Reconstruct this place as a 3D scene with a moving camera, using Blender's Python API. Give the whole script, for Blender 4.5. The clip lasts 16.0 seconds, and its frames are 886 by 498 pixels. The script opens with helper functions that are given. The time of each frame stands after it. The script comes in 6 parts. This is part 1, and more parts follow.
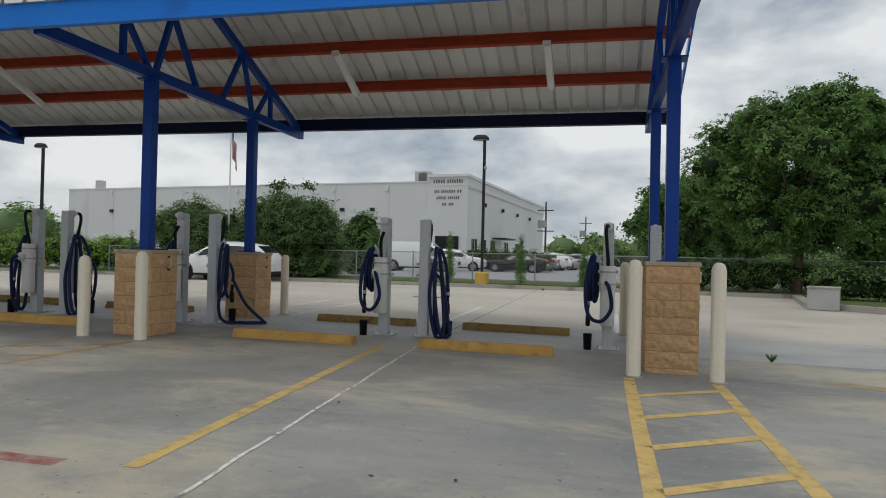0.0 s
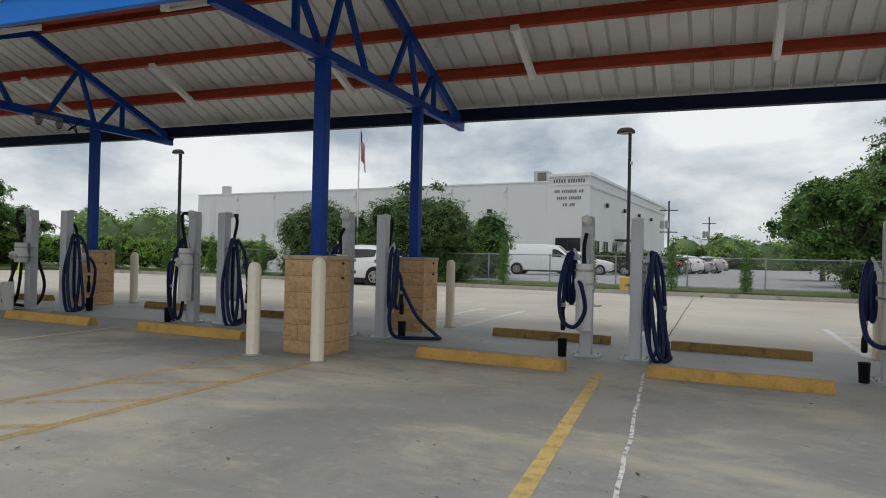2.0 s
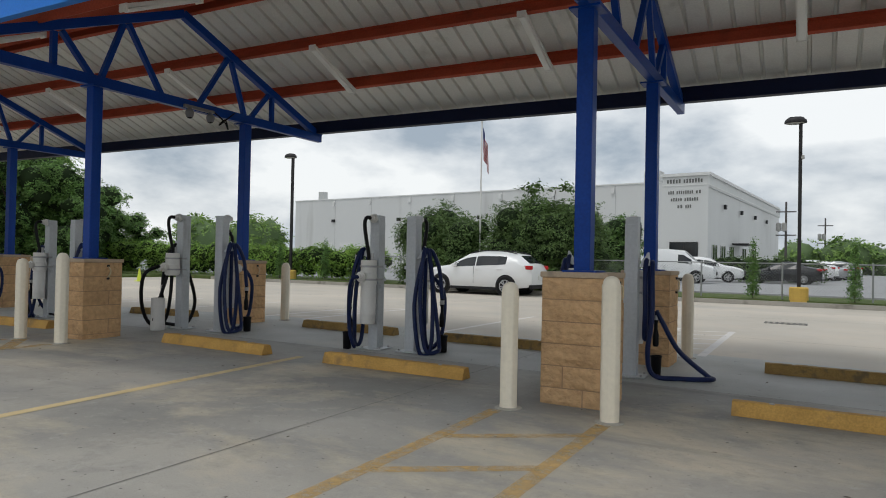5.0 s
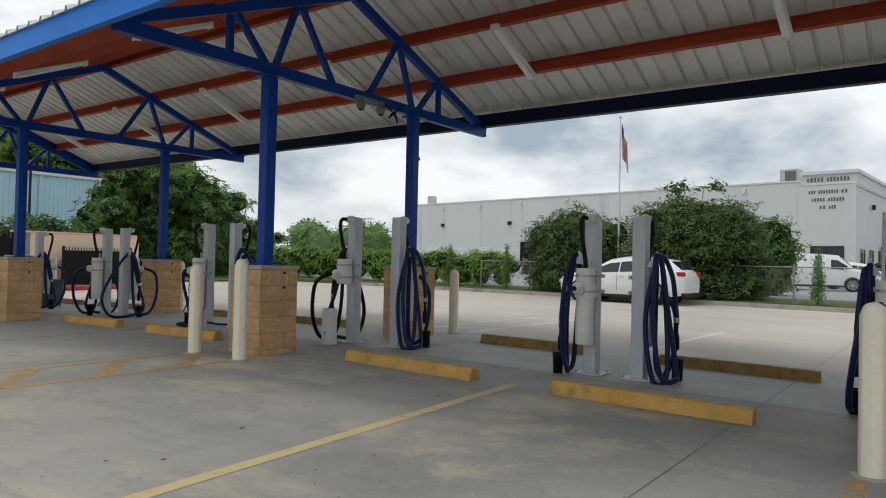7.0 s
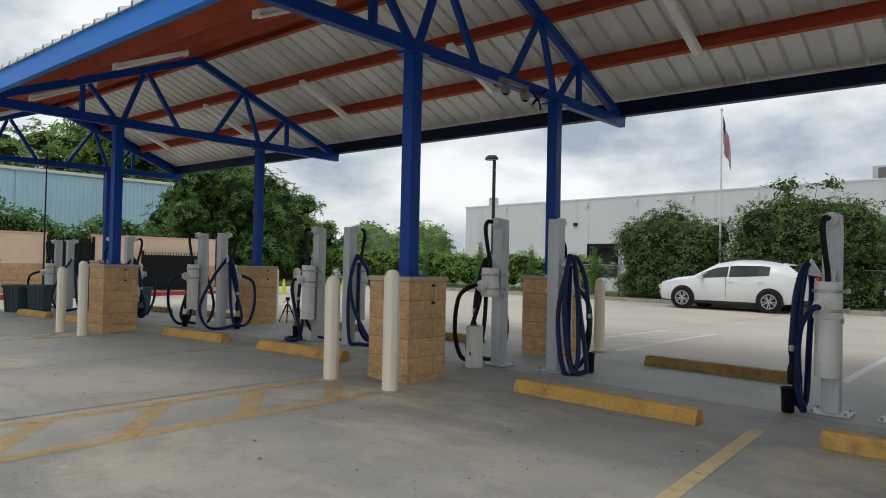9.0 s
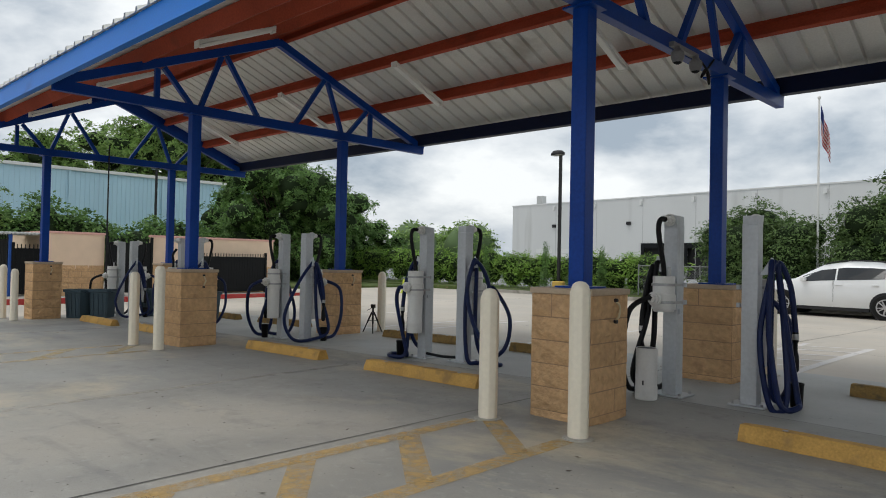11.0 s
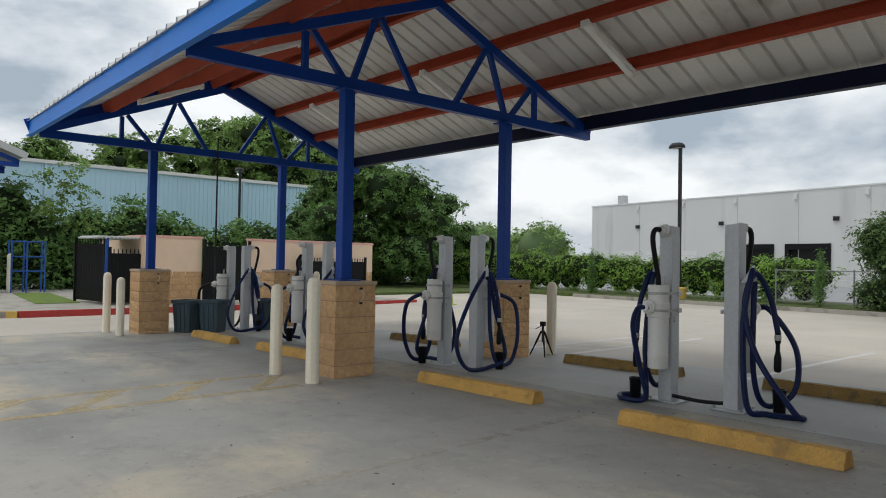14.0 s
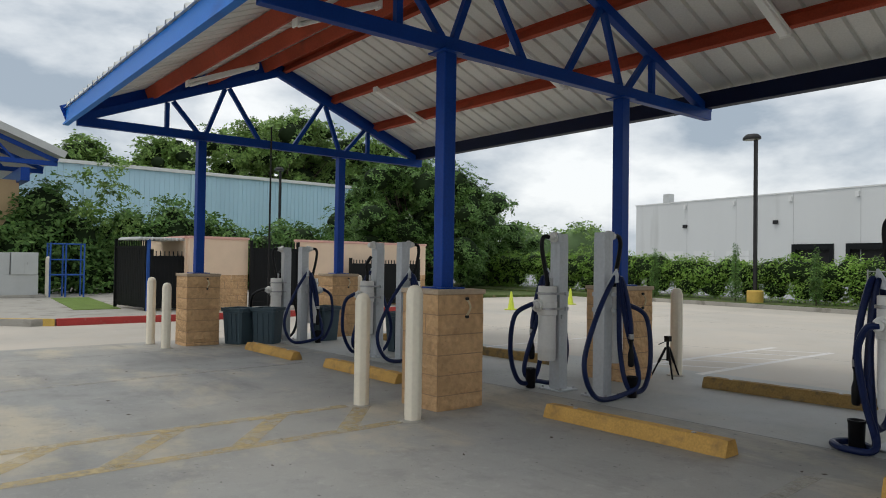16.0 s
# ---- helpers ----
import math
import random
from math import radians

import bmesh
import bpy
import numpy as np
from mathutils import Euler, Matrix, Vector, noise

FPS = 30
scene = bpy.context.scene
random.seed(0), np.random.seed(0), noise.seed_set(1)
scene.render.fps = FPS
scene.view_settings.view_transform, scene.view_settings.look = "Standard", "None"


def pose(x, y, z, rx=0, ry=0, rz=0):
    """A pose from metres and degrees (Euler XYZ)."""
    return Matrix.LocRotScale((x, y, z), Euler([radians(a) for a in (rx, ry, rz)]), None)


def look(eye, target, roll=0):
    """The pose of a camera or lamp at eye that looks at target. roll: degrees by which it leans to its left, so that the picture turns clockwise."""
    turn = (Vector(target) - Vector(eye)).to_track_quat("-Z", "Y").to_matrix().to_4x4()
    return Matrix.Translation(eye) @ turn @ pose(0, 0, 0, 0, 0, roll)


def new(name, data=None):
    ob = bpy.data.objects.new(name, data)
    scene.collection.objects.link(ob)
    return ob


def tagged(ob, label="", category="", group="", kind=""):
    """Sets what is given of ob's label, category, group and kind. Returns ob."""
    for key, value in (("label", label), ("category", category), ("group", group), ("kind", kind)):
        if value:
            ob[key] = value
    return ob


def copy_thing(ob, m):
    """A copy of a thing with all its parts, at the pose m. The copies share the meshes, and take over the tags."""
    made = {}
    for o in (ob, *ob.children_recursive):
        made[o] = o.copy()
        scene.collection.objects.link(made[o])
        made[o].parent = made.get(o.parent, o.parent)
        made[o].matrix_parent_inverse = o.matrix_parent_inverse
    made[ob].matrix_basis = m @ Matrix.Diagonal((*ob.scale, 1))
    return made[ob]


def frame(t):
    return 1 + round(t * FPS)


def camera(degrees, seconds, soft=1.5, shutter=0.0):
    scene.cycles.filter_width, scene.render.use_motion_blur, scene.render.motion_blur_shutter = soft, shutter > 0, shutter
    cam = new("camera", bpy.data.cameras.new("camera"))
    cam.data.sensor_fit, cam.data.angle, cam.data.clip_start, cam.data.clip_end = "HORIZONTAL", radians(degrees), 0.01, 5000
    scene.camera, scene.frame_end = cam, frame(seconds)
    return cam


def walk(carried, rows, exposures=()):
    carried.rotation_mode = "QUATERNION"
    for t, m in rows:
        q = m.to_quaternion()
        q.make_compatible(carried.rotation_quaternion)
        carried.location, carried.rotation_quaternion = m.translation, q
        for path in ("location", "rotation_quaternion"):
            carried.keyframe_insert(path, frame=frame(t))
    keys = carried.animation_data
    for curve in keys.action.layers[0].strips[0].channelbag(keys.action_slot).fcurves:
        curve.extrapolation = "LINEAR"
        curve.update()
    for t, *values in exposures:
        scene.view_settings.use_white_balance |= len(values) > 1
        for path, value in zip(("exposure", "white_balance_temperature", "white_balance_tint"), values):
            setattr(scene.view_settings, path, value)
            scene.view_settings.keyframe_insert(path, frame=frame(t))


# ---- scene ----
cam = camera(65.28, 16.0, soft=1.0)
PATH = [
    (0, pose(13.657, -9.098, 1.110, 90.63, -1.31, 13.01)),
    (0.5, pose(13.204, -8.749, 1.117, 90.64, -1.36, 14.87)),
    (1, pose(12.746, -8.417, 1.115, 90.63, -1.30, 17.63)),
    (1.5, pose(12.359, -8.138, 1.124, 90.61, -1.23, 19.51)),
    (2, pose(11.914, -7.856, 1.134, 90.61, -1.26, 21.64)),
    (2.5, pose(11.466, -7.600, 1.141, 90.67, -1.26, 22.97)),
    (3, pose(11.010, -7.350, 1.159, 90.70, -1.29, 23.89)),
    (3.5, pose(10.535, -7.136, 1.164, 90.73, -1.23, 25.26)),
    (4, pose(10.047, -6.950, 1.179, 90.75, -1.25, 26.43)),
    (6.5, pose(7.718, -6.271, 1.215, 91.00, -1.16, 33.57)),
    (7, pose(7.185, -6.161, 1.215, 91.01, -1.30, 36.40)),
    (7.5, pose(6.709, -6.062, 1.212, 91.03, -1.22, 37.88)),
    (8, pose(6.231, -5.987, 1.234, 91.05, -1.18, 39.05)),
    (8.5, pose(5.731, -5.940, 1.250, 91.04, -1.20, 39.91)),
    (9, pose(5.262, -5.866, 1.274, 91.08, -1.21, 40.62)),
    (11.5, pose(2.803, -5.514, 1.332, 90.96, -1.16, 44.64)),
    (12, pose(2.294, -5.501, 1.342, 90.99, -1.12, 45.72)),
    (12.5, pose(1.824, -5.461, 1.346, 91.04, -1.02, 46.39)),
    (13, pose(1.309, -5.424, 1.338, 91.09, -1.11, 47.06)),
    (13.5, pose(0.819, -5.358, 1.353, 91.04, -0.99, 47.76)),
    (14, pose(0.314, -5.265, 1.375, 91.05, -1.03, 48.54)),
    (14.5, pose(-0.185, -5.174, 1.385, 91.09, -0.92, 49.23)),
    (15, pose(-0.681, -5.039, 1.396, 91.11, -0.92, 49.90)),
    (15.5, pose(-1.148, -4.945, 1.397, 91.10, -0.83, 50.56)),
    (16, pose(-1.616, -4.851, 1.379, 91.12, -0.85, 51.08)),
]
walk(cam, PATH, [(0, -0.12), (1, -0.06), (2.5, 0.06), (4, 0.08), (7, 0.18), (9, 0.17), (11.5, 0.21), (12.5, 0.2), (16, 0.18)])

# ---- light ----
SUN_DIR = (radians(58), radians(205))      # elevation, compass turn
world = bpy.data.worlds.new("overcast_sky")
scene.world = world
world.use_nodes = True
wn, wl = world.node_tree.nodes, world.node_tree.links
wn.clear()
w_out, w_bg = wn.new("ShaderNodeOutputWorld"), wn.new("ShaderNodeBackground")
sky = wn.new("ShaderNodeTexSky")
sky.sky_type, sky.sun_disc = "NISHITA", False
sky.sun_elevation, sky.sun_rotation = SUN_DIR
sky.air_density, sky.dust_density = 1.0, 3.0
coord = wn.new("ShaderNodeTexCoord")
cloud_xy = wn.new("ShaderNodeMapping")
cloud_xy.inputs["Scale"].default_value = (1.0, 1.0, 2.3)
wl.new(coord.outputs["Generated"], cloud_xy.inputs["Vector"])
cl = wn.new("ShaderNodeTexNoise")
cl.inputs["Scale"].default_value, cl.inputs["Detail"].default_value = 3.4, 12
cl.inputs["Roughness"].default_value, cl.inputs["Distortion"].default_value = 0.53, 0.1
wl.new(cloud_xy.outputs[0], cl.inputs["Vector"])
cr = wn.new("ShaderNodeValToRGB")
cr.color_ramp.elements[0].position, cr.color_ramp.elements[0].color = 0.38, (3.5, 4.15, 4.85, 1)
cr.color_ramp.elements[1].position, cr.color_ramp.elements[1].color = 0.585, (9.0, 9.25, 9.3, 1)
mid = cr.color_ramp.elements.new(0.47); mid.color = (6.1, 6.55, 6.95, 1)
wl.new(cl.outputs["Fac"], cr.inputs[0])
wm = wn.new("ShaderNodeMix"); wm.data_type = "RGBA"; wm.inputs["Factor"].default_value = 0.9
wl.new(sky.outputs[0], wm.inputs["A"]); wl.new(cr.outputs[0], wm.inputs["B"])
wl.new(wm.outputs["Result"], w_bg.inputs["Color"])
w_bg.inputs["Strength"].default_value = 0.1
wl.new(w_bg.outputs[0], w_out.inputs[0])

sun = new("sun", bpy.data.lights.new("sun", "SUN"))
sun.data.energy, sun.data.angle, sun.data.color = 0.8, radians(25), (1.0, 0.97, 0.92)
sun.matrix_world = look((0, 0, 30), (0.45 * 12, 0.55 * 12, 30 - 24))

# ---- materials ----
def principled(name):
    m = bpy.data.materials.new(name)
    m.use_nodes = True
    n, l = m.node_tree.nodes, m.node_tree.links
    return m, n, l, n["Principled BSDF"]


def mat(name, base, rough=0.6, metal=0.0, vary=0.15, scale=3.0, fine=40.0, bump=0.1, dirt=None, dirt_at=0.62, streak=False,
        island=0.0, each=0.0, relief=0.01):
    """A surface with large stains and fine grain. vary: how much it changes; dirt: colour of stains; streak: stains run down."""
    m, n, l, b = principled(name)
    b.inputs["Roughness"].default_value, b.inputs["Metallic"].default_value = rough, metal
    b.inputs["Specular IOR Level"].default_value = 0.5 if rough < 0.3 else 0.22
    big, small = n.new("ShaderNodeTexNoise"), n.new("ShaderNodeTexNoise")
    big.inputs["Scale"].default_value, big.inputs["Detail"].default_value = scale, 5
    small.inputs["Scale"].default_value, small.inputs["Detail"].default_value = fine, 4
    geo = n.new("ShaderNodeNewGeometry")
    src = geo.outputs["Position"]
    if streak:
        mp = n.new("ShaderNodeMapping"); mp.inputs["Scale"].default_value = (1, 1, 0.12)
        l.new(src, mp.inputs["Vector"]); l.new(mp.outputs[0], big.inputs["Vector"])
    else:
        l.new(src, big.inputs["Vector"])
    l.new(src, small.inputs["Vector"])
    add = n.new("ShaderNodeMath"); add.operation = "ADD"
    l.new(big.outputs["Fac"], add.inputs[0]); l.new(small.outputs["Fac"], add.inputs[1])
    mr = n.new("ShaderNodeMapRange")
    mr.inputs["From Min"].default_value, mr.inputs["From Max"].default_value = 0.6, 1.4
    mr.inputs["To Min"].default_value, mr.inputs["To Max"].default_value = 1 - vary, 1 + vary
    l.new(add.outputs[0], mr.inputs["Value"])
    hsv = n.new("ShaderNodeHueSaturation"); hsv.inputs["Color"].default_value = (*base, 1)
    val = mr.outputs[0]
    if each or island:
        info = n.new("ShaderNodeObjectInfo") if each else geo
        rnd = info.outputs["Random"] if each else geo.outputs["Random Per Island"]
        rr = n.new("ShaderNodeMapRange"); k = each or island
        rr.inputs["To Min"].default_value, rr.inputs["To Max"].default_value = 1 - k, 1 + k
        l.new(rnd, rr.inputs["Value"])
        mu = n.new("ShaderNodeMath"); mu.operation = "MULTIPLY"
        l.new(val, mu.inputs[0]); l.new(rr.outputs[0], mu.inputs[1]); val = mu.outputs[0]
    l.new(val, hsv.inputs["Value"])
    col = hsv.outputs[0]
    if dirt:
        dn = n.new("ShaderNodeTexNoise"); dn.inputs["Scale"].default_value, dn.inputs["Detail"].default_value = scale * 1.7, 7
        l.new(big.inputs["Vector"].links[0].from_socket, dn.inputs["Vector"])
        dr = n.new("ShaderNodeMapRange"); dr.inputs["From Min"].default_value, dr.inputs["From Max"].default_value = dirt_at, dirt_at + 0.14
        dr.inputs["To Max"].default_value = 0.8
        l.new(dn.outputs["Fac"], dr.inputs["Value"])
        mx = n.new("ShaderNodeMix"); mx.data_type = "RGBA"; mx.inputs["B"].default_value = (*dirt, 1)
        l.new(dr.outputs[0], mx.inputs["Factor"]); l.new(col, mx.inputs["A"]); col = mx.outputs["Result"]
    l.new(col, b.inputs["Base Color"])
    if bump:
        bp = n.new("ShaderNodeBump"); bp.inputs["Strength"].default_value, bp.inputs["Distance"].default_value = min(1, bump * 3), relief
        l.new(small.outputs["Fac"], bp.inputs["Height"]); l.new(bp.outputs[0], b.inputs["Normal"])
    return m


def leaf_mat(name, dark, light):
    m, n, l, b = principled(name)
    geo = n.new("ShaderNodeNewGeometry")
    ramp = n.new("ShaderNodeValToRGB")
    ramp.color_ramp.elements[0].color, ramp.color_ramp.elements[1].color = (*dark, 1), (*light, 1)
    l.new(geo.outputs["Random Per Island"], ramp.inputs[0])
    nz = n.new("ShaderNodeTexNoise"); nz.inputs["Scale"].default_value = 0.9
    l.new(geo.outputs["Position"], nz.inputs["Vector"])
    mr = n.new("ShaderNodeMapRange"); mr.inputs["To Min"].default_value, mr.inputs["To Max"].default_value = 0.55, 1.45
    tuft = n.new("ShaderNodeTexNoise"); tuft.inputs["Scale"].default_value, tuft.inputs["Detail"].default_value = 4.5, 3
    l.new(geo.outputs["Position"], tuft.inputs["Vector"])
    both = n.new("ShaderNodeMath"); both.operation = "MULTIPLY_ADD"; both.inputs[1].default_value = 0.5
    half = n.new("ShaderNodeMath"); half.operation = "MULTIPLY"; half.inputs[1].default_value = 0.5
    l.new(nz.outputs["Fac"], half.inputs[0]); l.new(tuft.outputs["Fac"], both.inputs[0]); l.new(half.outputs[0], both.inputs[2])
    mr.inputs["From Min"].default_value, mr.inputs["From Max"].default_value = 0.3, 0.7
    l.new(both.outputs[0], mr.inputs["Value"])
    hsv = n.new("ShaderNodeHueSaturation")
    l.new(ramp.outputs[0], hsv.inputs["Color"]); l.new(mr.outputs[0], hsv.inputs["Value"])
    l.new(hsv.outputs[0], b.inputs["Base Color"])
    b.inputs["Roughness"].default_value = 0.55
    b.inputs["Specular IOR Level"].default_value = 0.25
    tr = n.new("ShaderNodeBsdfTranslucent"); l.new(hsv.outputs[0], tr.inputs["Color"])
    ms = n.new("ShaderNodeMixShader"); ms.inputs[0].default_value = 0.26
    l.new(b.outputs[0], ms.inputs[1]); l.new(tr.outputs[0], ms.inputs[2])
    l.new(ms.outputs[0], n["Material Output"].inputs["Surface"])
    return m


def concrete_mat():
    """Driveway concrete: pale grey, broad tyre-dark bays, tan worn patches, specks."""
    m, n, l, b = principled("driveway_concrete")
    geo = n.new("ShaderNodeNewGeometry")

    def noise_at(scale, detail, rough=0.55, stretch=None, dist=0.0):
        t = n.new("ShaderNodeTexNoise")
        t.inputs["Scale"].default_value, t.inputs["Detail"].default_value = scale, detail
        t.inputs["Roughness"].default_value, t.inputs["Distortion"].default_value = rough, dist
        if stretch:
            mp = n.new("ShaderNodeMapping"); mp.inputs["Scale"].default_value = stretch
            l.new(geo.outputs["Position"], mp.inputs["Vector"]); l.new(mp.outputs[0], t.inputs["Vector"])
        else:
            l.new(geo.outputs["Position"], t.inputs["Vector"])
        return t.outputs["Fac"]

    def ramp(sock, a, bb, lo=0.0, hi=1.0):
        r = n.new("ShaderNodeMapRange"); r.inputs["From Min"].default_value, r.inputs["From Max"].default_value = a, bb
        r.inputs["To Min"].default_value, r.inputs["To Max"].default_value = lo, hi
        l.new(sock, r.inputs["Value"]); return r.outputs[0]

    def mix(f, a, colour):
        x = n.new("ShaderNodeMix"); x.data_type = "RGBA"; x.inputs["B"].default_value = (*colour, 1)
        l.new(f, x.inputs["Factor"])
        if isinstance(a, tuple):
            x.inputs["A"].default_value = (*a, 1)
        else:
            l.new(a, x.inputs["A"])
        return x.outputs["Result"]
    c = mix(ramp(noise_at(0.14, 3), 0.38, 0.62), (0.325, 0.326, 0.308), (0.400, 0.370, 0.318))
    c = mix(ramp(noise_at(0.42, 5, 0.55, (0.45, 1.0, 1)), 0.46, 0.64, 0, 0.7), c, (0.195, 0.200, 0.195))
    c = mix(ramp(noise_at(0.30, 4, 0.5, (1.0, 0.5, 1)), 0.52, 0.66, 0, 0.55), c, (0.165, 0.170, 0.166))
    c = mix(ramp(noise_at(0.55, 9, 0.68, (0.6, 1.0, 1), 0.3), 0.51, 0.64, 0, 0.75), c, (0.54, 0.47, 0.345))
    c = mix(ramp(noise_at(2.6, 8, 0.74), 0.52, 0.68, 0, 0.45), c, (0.185, 0.185, 0.178))
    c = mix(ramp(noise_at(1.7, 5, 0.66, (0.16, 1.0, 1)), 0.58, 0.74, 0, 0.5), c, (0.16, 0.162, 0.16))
    # the island between the rows of stops is paler and bluer
    sp = n.new("ShaderNodeSeparateXYZ"); l.new(geo.outputs["Position"], sp.inputs[0])
    isle = n.new("ShaderNodeMath"); isle.operation = "MULTIPLY"
    l.new(ramp(sp.outputs["Y"], 0.95, 0.99), isle.inputs[0]); l.new(ramp(noise_at(0.8, 6, 0.65), 0.3, 0.7, 0.95, 0.45), isle.inputs[1])
    c = mix(isle.outputs[0], c, (0.45, 0.465, 0.455))
    c = mix(ramp(noise_at(11, 6, 0.7), 0.56, 0.74, 0, 0.4), c, (0.50, 0.49, 0.45))
    c = mix(ramp(noise_at(120, 3, 0.6), 0.54, 0.70, 0, 0.4), c, (0.17, 0.165, 0.155))
    c = mix(ramp(noise_at(24, 2, 0.5), 0.715, 0.74, 0, 0.75), c, (0.06, 0.058, 0.055))
    # paler beyond the canopy's rear edge and far end: open daylight painted as colour
    open_lit = n.new("ShaderNodeMath"); open_lit.operation = "MAXIMUM"
    l.new(ramp(sp.outputs["Y"], 3.98, 4.02), open_lit.inputs[0]); l.new(ramp(sp.outputs["X"], -15.3, -15.34), open_lit.inputs[1])
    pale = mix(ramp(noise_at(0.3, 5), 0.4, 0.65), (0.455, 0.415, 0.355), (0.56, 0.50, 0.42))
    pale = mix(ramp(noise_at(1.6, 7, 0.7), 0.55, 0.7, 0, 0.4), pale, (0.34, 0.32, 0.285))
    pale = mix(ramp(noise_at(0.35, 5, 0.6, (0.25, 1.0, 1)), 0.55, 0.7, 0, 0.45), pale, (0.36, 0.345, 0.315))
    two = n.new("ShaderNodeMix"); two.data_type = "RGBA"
    l.new(open_lit.outputs[0], two.inputs["Factor"]); l.new(c, two.inputs["A"]); l.new(pale, two.inputs["B"])
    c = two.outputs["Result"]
    l.new(c, b.inputs["Base Color"])
    l.new(ramp(noise_at(1.2, 5), 0.3, 0.7, 0.55, 0.85), b.inputs["Roughness"])
    bp = n.new("ShaderNodeBump"); bp.inputs["Strength"].default_value, bp.inputs["Distance"].default_value = 0.35, 0.006
    l.new(noise_at(55, 5, 0.65), bp.inputs["Height"]); l.new(bp.outputs[0], b.inputs["Normal"])
    return m


def worn_paint(name, colour, cover):
    """Road paint, worn through to nothing in flakes."""
    m, n, l, b = principled(name)
    geo = n.new("ShaderNodeNewGeometry")
    nz = n.new("ShaderNodeTexNoise"); nz.inputs["Scale"].default_value, nz.inputs["Detail"].default_value = 7, 7
    nz.inputs["Roughness"].default_value = 0.72
    l.new(geo.outputs["Position"], nz.inputs["Vector"])
    r = n.new("ShaderNodeMapRange"); r.inputs["From Min"].default_value, r.inputs["From Max"].default_value = cover - 0.28, cover + 0.20
    r.inputs["To Min"].default_value, r.inputs["To Max"].default_value = 0.92, 0.05
    l.new(nz.outputs["Fac"], r.inputs["Value"])
    mx = n.new("ShaderNodeMix"); mx.data_type = "RGBA"
    mx.inputs["A"].default_value, mx.inputs["B"].default_value = (*colour, 1), (colour[0] * 0.75, colour[1] * 0.75, colour[2] * 0.85, 1)
    n2 = n.new("ShaderNodeTexNoise"); n2.inputs["Scale"].default_value = 2.3
    l.new(geo.outputs["Position"], n2.inputs["Vector"]); l.new(n2.outputs["Fac"], mx.inputs["Factor"])
    l.new(mx.outputs["Result"], b.inputs["Base Color"]); l.new(r.outputs[0], b.inputs["Alpha"])
    b.inputs["Roughness"].default_value = 0.7
    return m


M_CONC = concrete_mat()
M_SLAB = mat("island_concrete", (0.33, 0.335, 0.34), 0.8, vary=0.12, scale=0.8, dirt=(0.2, 0.2, 0.2), dirt_at=0.58)
M_KERB = mat("kerb_concrete", (0.38, 0.36, 0.32), 0.85, vary=0.18, scale=1.2, dirt=(0.2, 0.19, 0.16), dirt_at=0.55)
M_JOINT = mat("joint_filler", (0.14, 0.135, 0.125), 0.9, vary=0.4, scale=1.5)
M_JOINTW = mat("pale_joint_filler", (0.72, 0.70, 0.66), 0.8, vary=0.25, scale=9, dirt=(0.12, 0.12, 0.11), dirt_at=0.5)
M_YEL = worn_paint("worn_yellow_paint", (0.76, 0.53, 0.18), 0.76)
M_YEL3 = worn_paint("smudged_orange_yellow_paint", (0.66, 0.43, 0.14), 0.51)
M_YEL2 = worn_paint("faded_yellow_paint", (0.68, 0.53, 0.25), 0.50)
M_YELP = worn_paint("pale_yellow_paint", (0.72, 0.57, 0.29), 0.82)
M_PALE = worn_paint("nearly_gone_pale_paint", (0.55, 0.50, 0.38), 0.40)
M_WHITE = worn_paint("worn_white_paint", (0.80, 0.77, 0.70), 0.84)
M_RED = worn_paint("worn_red_paint", (0.45, 0.10, 0.09), 0.5)
M_BLUE = mat("blue_steel_paint", (0.003, 0.046, 0.275), 0.38, vary=0.2, scale=1.5, dirt=(0.010, 0.075, 0.30), dirt_at=0.66, bump=0.03)
# rear eave's copy of the blue, darkened so its shade sits in the colour
M_EAVE_SHADE = mat("shaded_eave_blue", (0.003, 0.009, 0.038), 0.5, vary=0.2, bump=0.02)
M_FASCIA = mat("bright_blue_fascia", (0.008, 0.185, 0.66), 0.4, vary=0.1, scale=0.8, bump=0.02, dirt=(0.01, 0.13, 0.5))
M_PURLIN = mat("red_oxide_primer", (0.41, 0.075, 0.038), 0.65, vary=0.25, scale=1.3, dirt=(0.24, 0.06, 0.035), dirt_at=0.58, bump=0.04)
M_DECK = mat("galvanised_deck", (0.76, 0.76, 0.725), 0.5, metal=0.1, vary=0.1, scale=0.7, dirt=(0.45, 0.43, 0.39), dirt_at=0.6, bump=0.03, island=0.06)
M_TUBE = mat("white_lamp_housing", (0.84, 0.84, 0.81), 0.5, vary=0.08)
M_LAMP = mat("frosted_tube_cover", (0.90, 0.90, 0.87), 0.3, vary=0.04)
M_BLOCK = mat("tan_split_face_block", (0.585, 0.375, 0.20), 0.9, vary=0.24, scale=2.5, fine=16, bump=0.35, relief=0.04, each=0.05, dirt=(0.40, 0.25, 0.14), dirt_at=0.63)
M_MORTAR = mat("tan_mortar", (0.36, 0.24, 0.145), 0.9, vary=0.12)
M_CAP = mat("tan_cap_stone", (0.46, 0.36, 0.26), 0.9, vary=0.15, dirt=(0.25, 0.21, 0.17))
M_BOLL = mat("cream_bollard_sleeve", (0.82, 0.75, 0.61), 0.45, vary=0.08, scale=2, fine=25, bump=0.03, streak=True, dirt=(0.55, 0.46, 0.33), dirt_at=0.6)
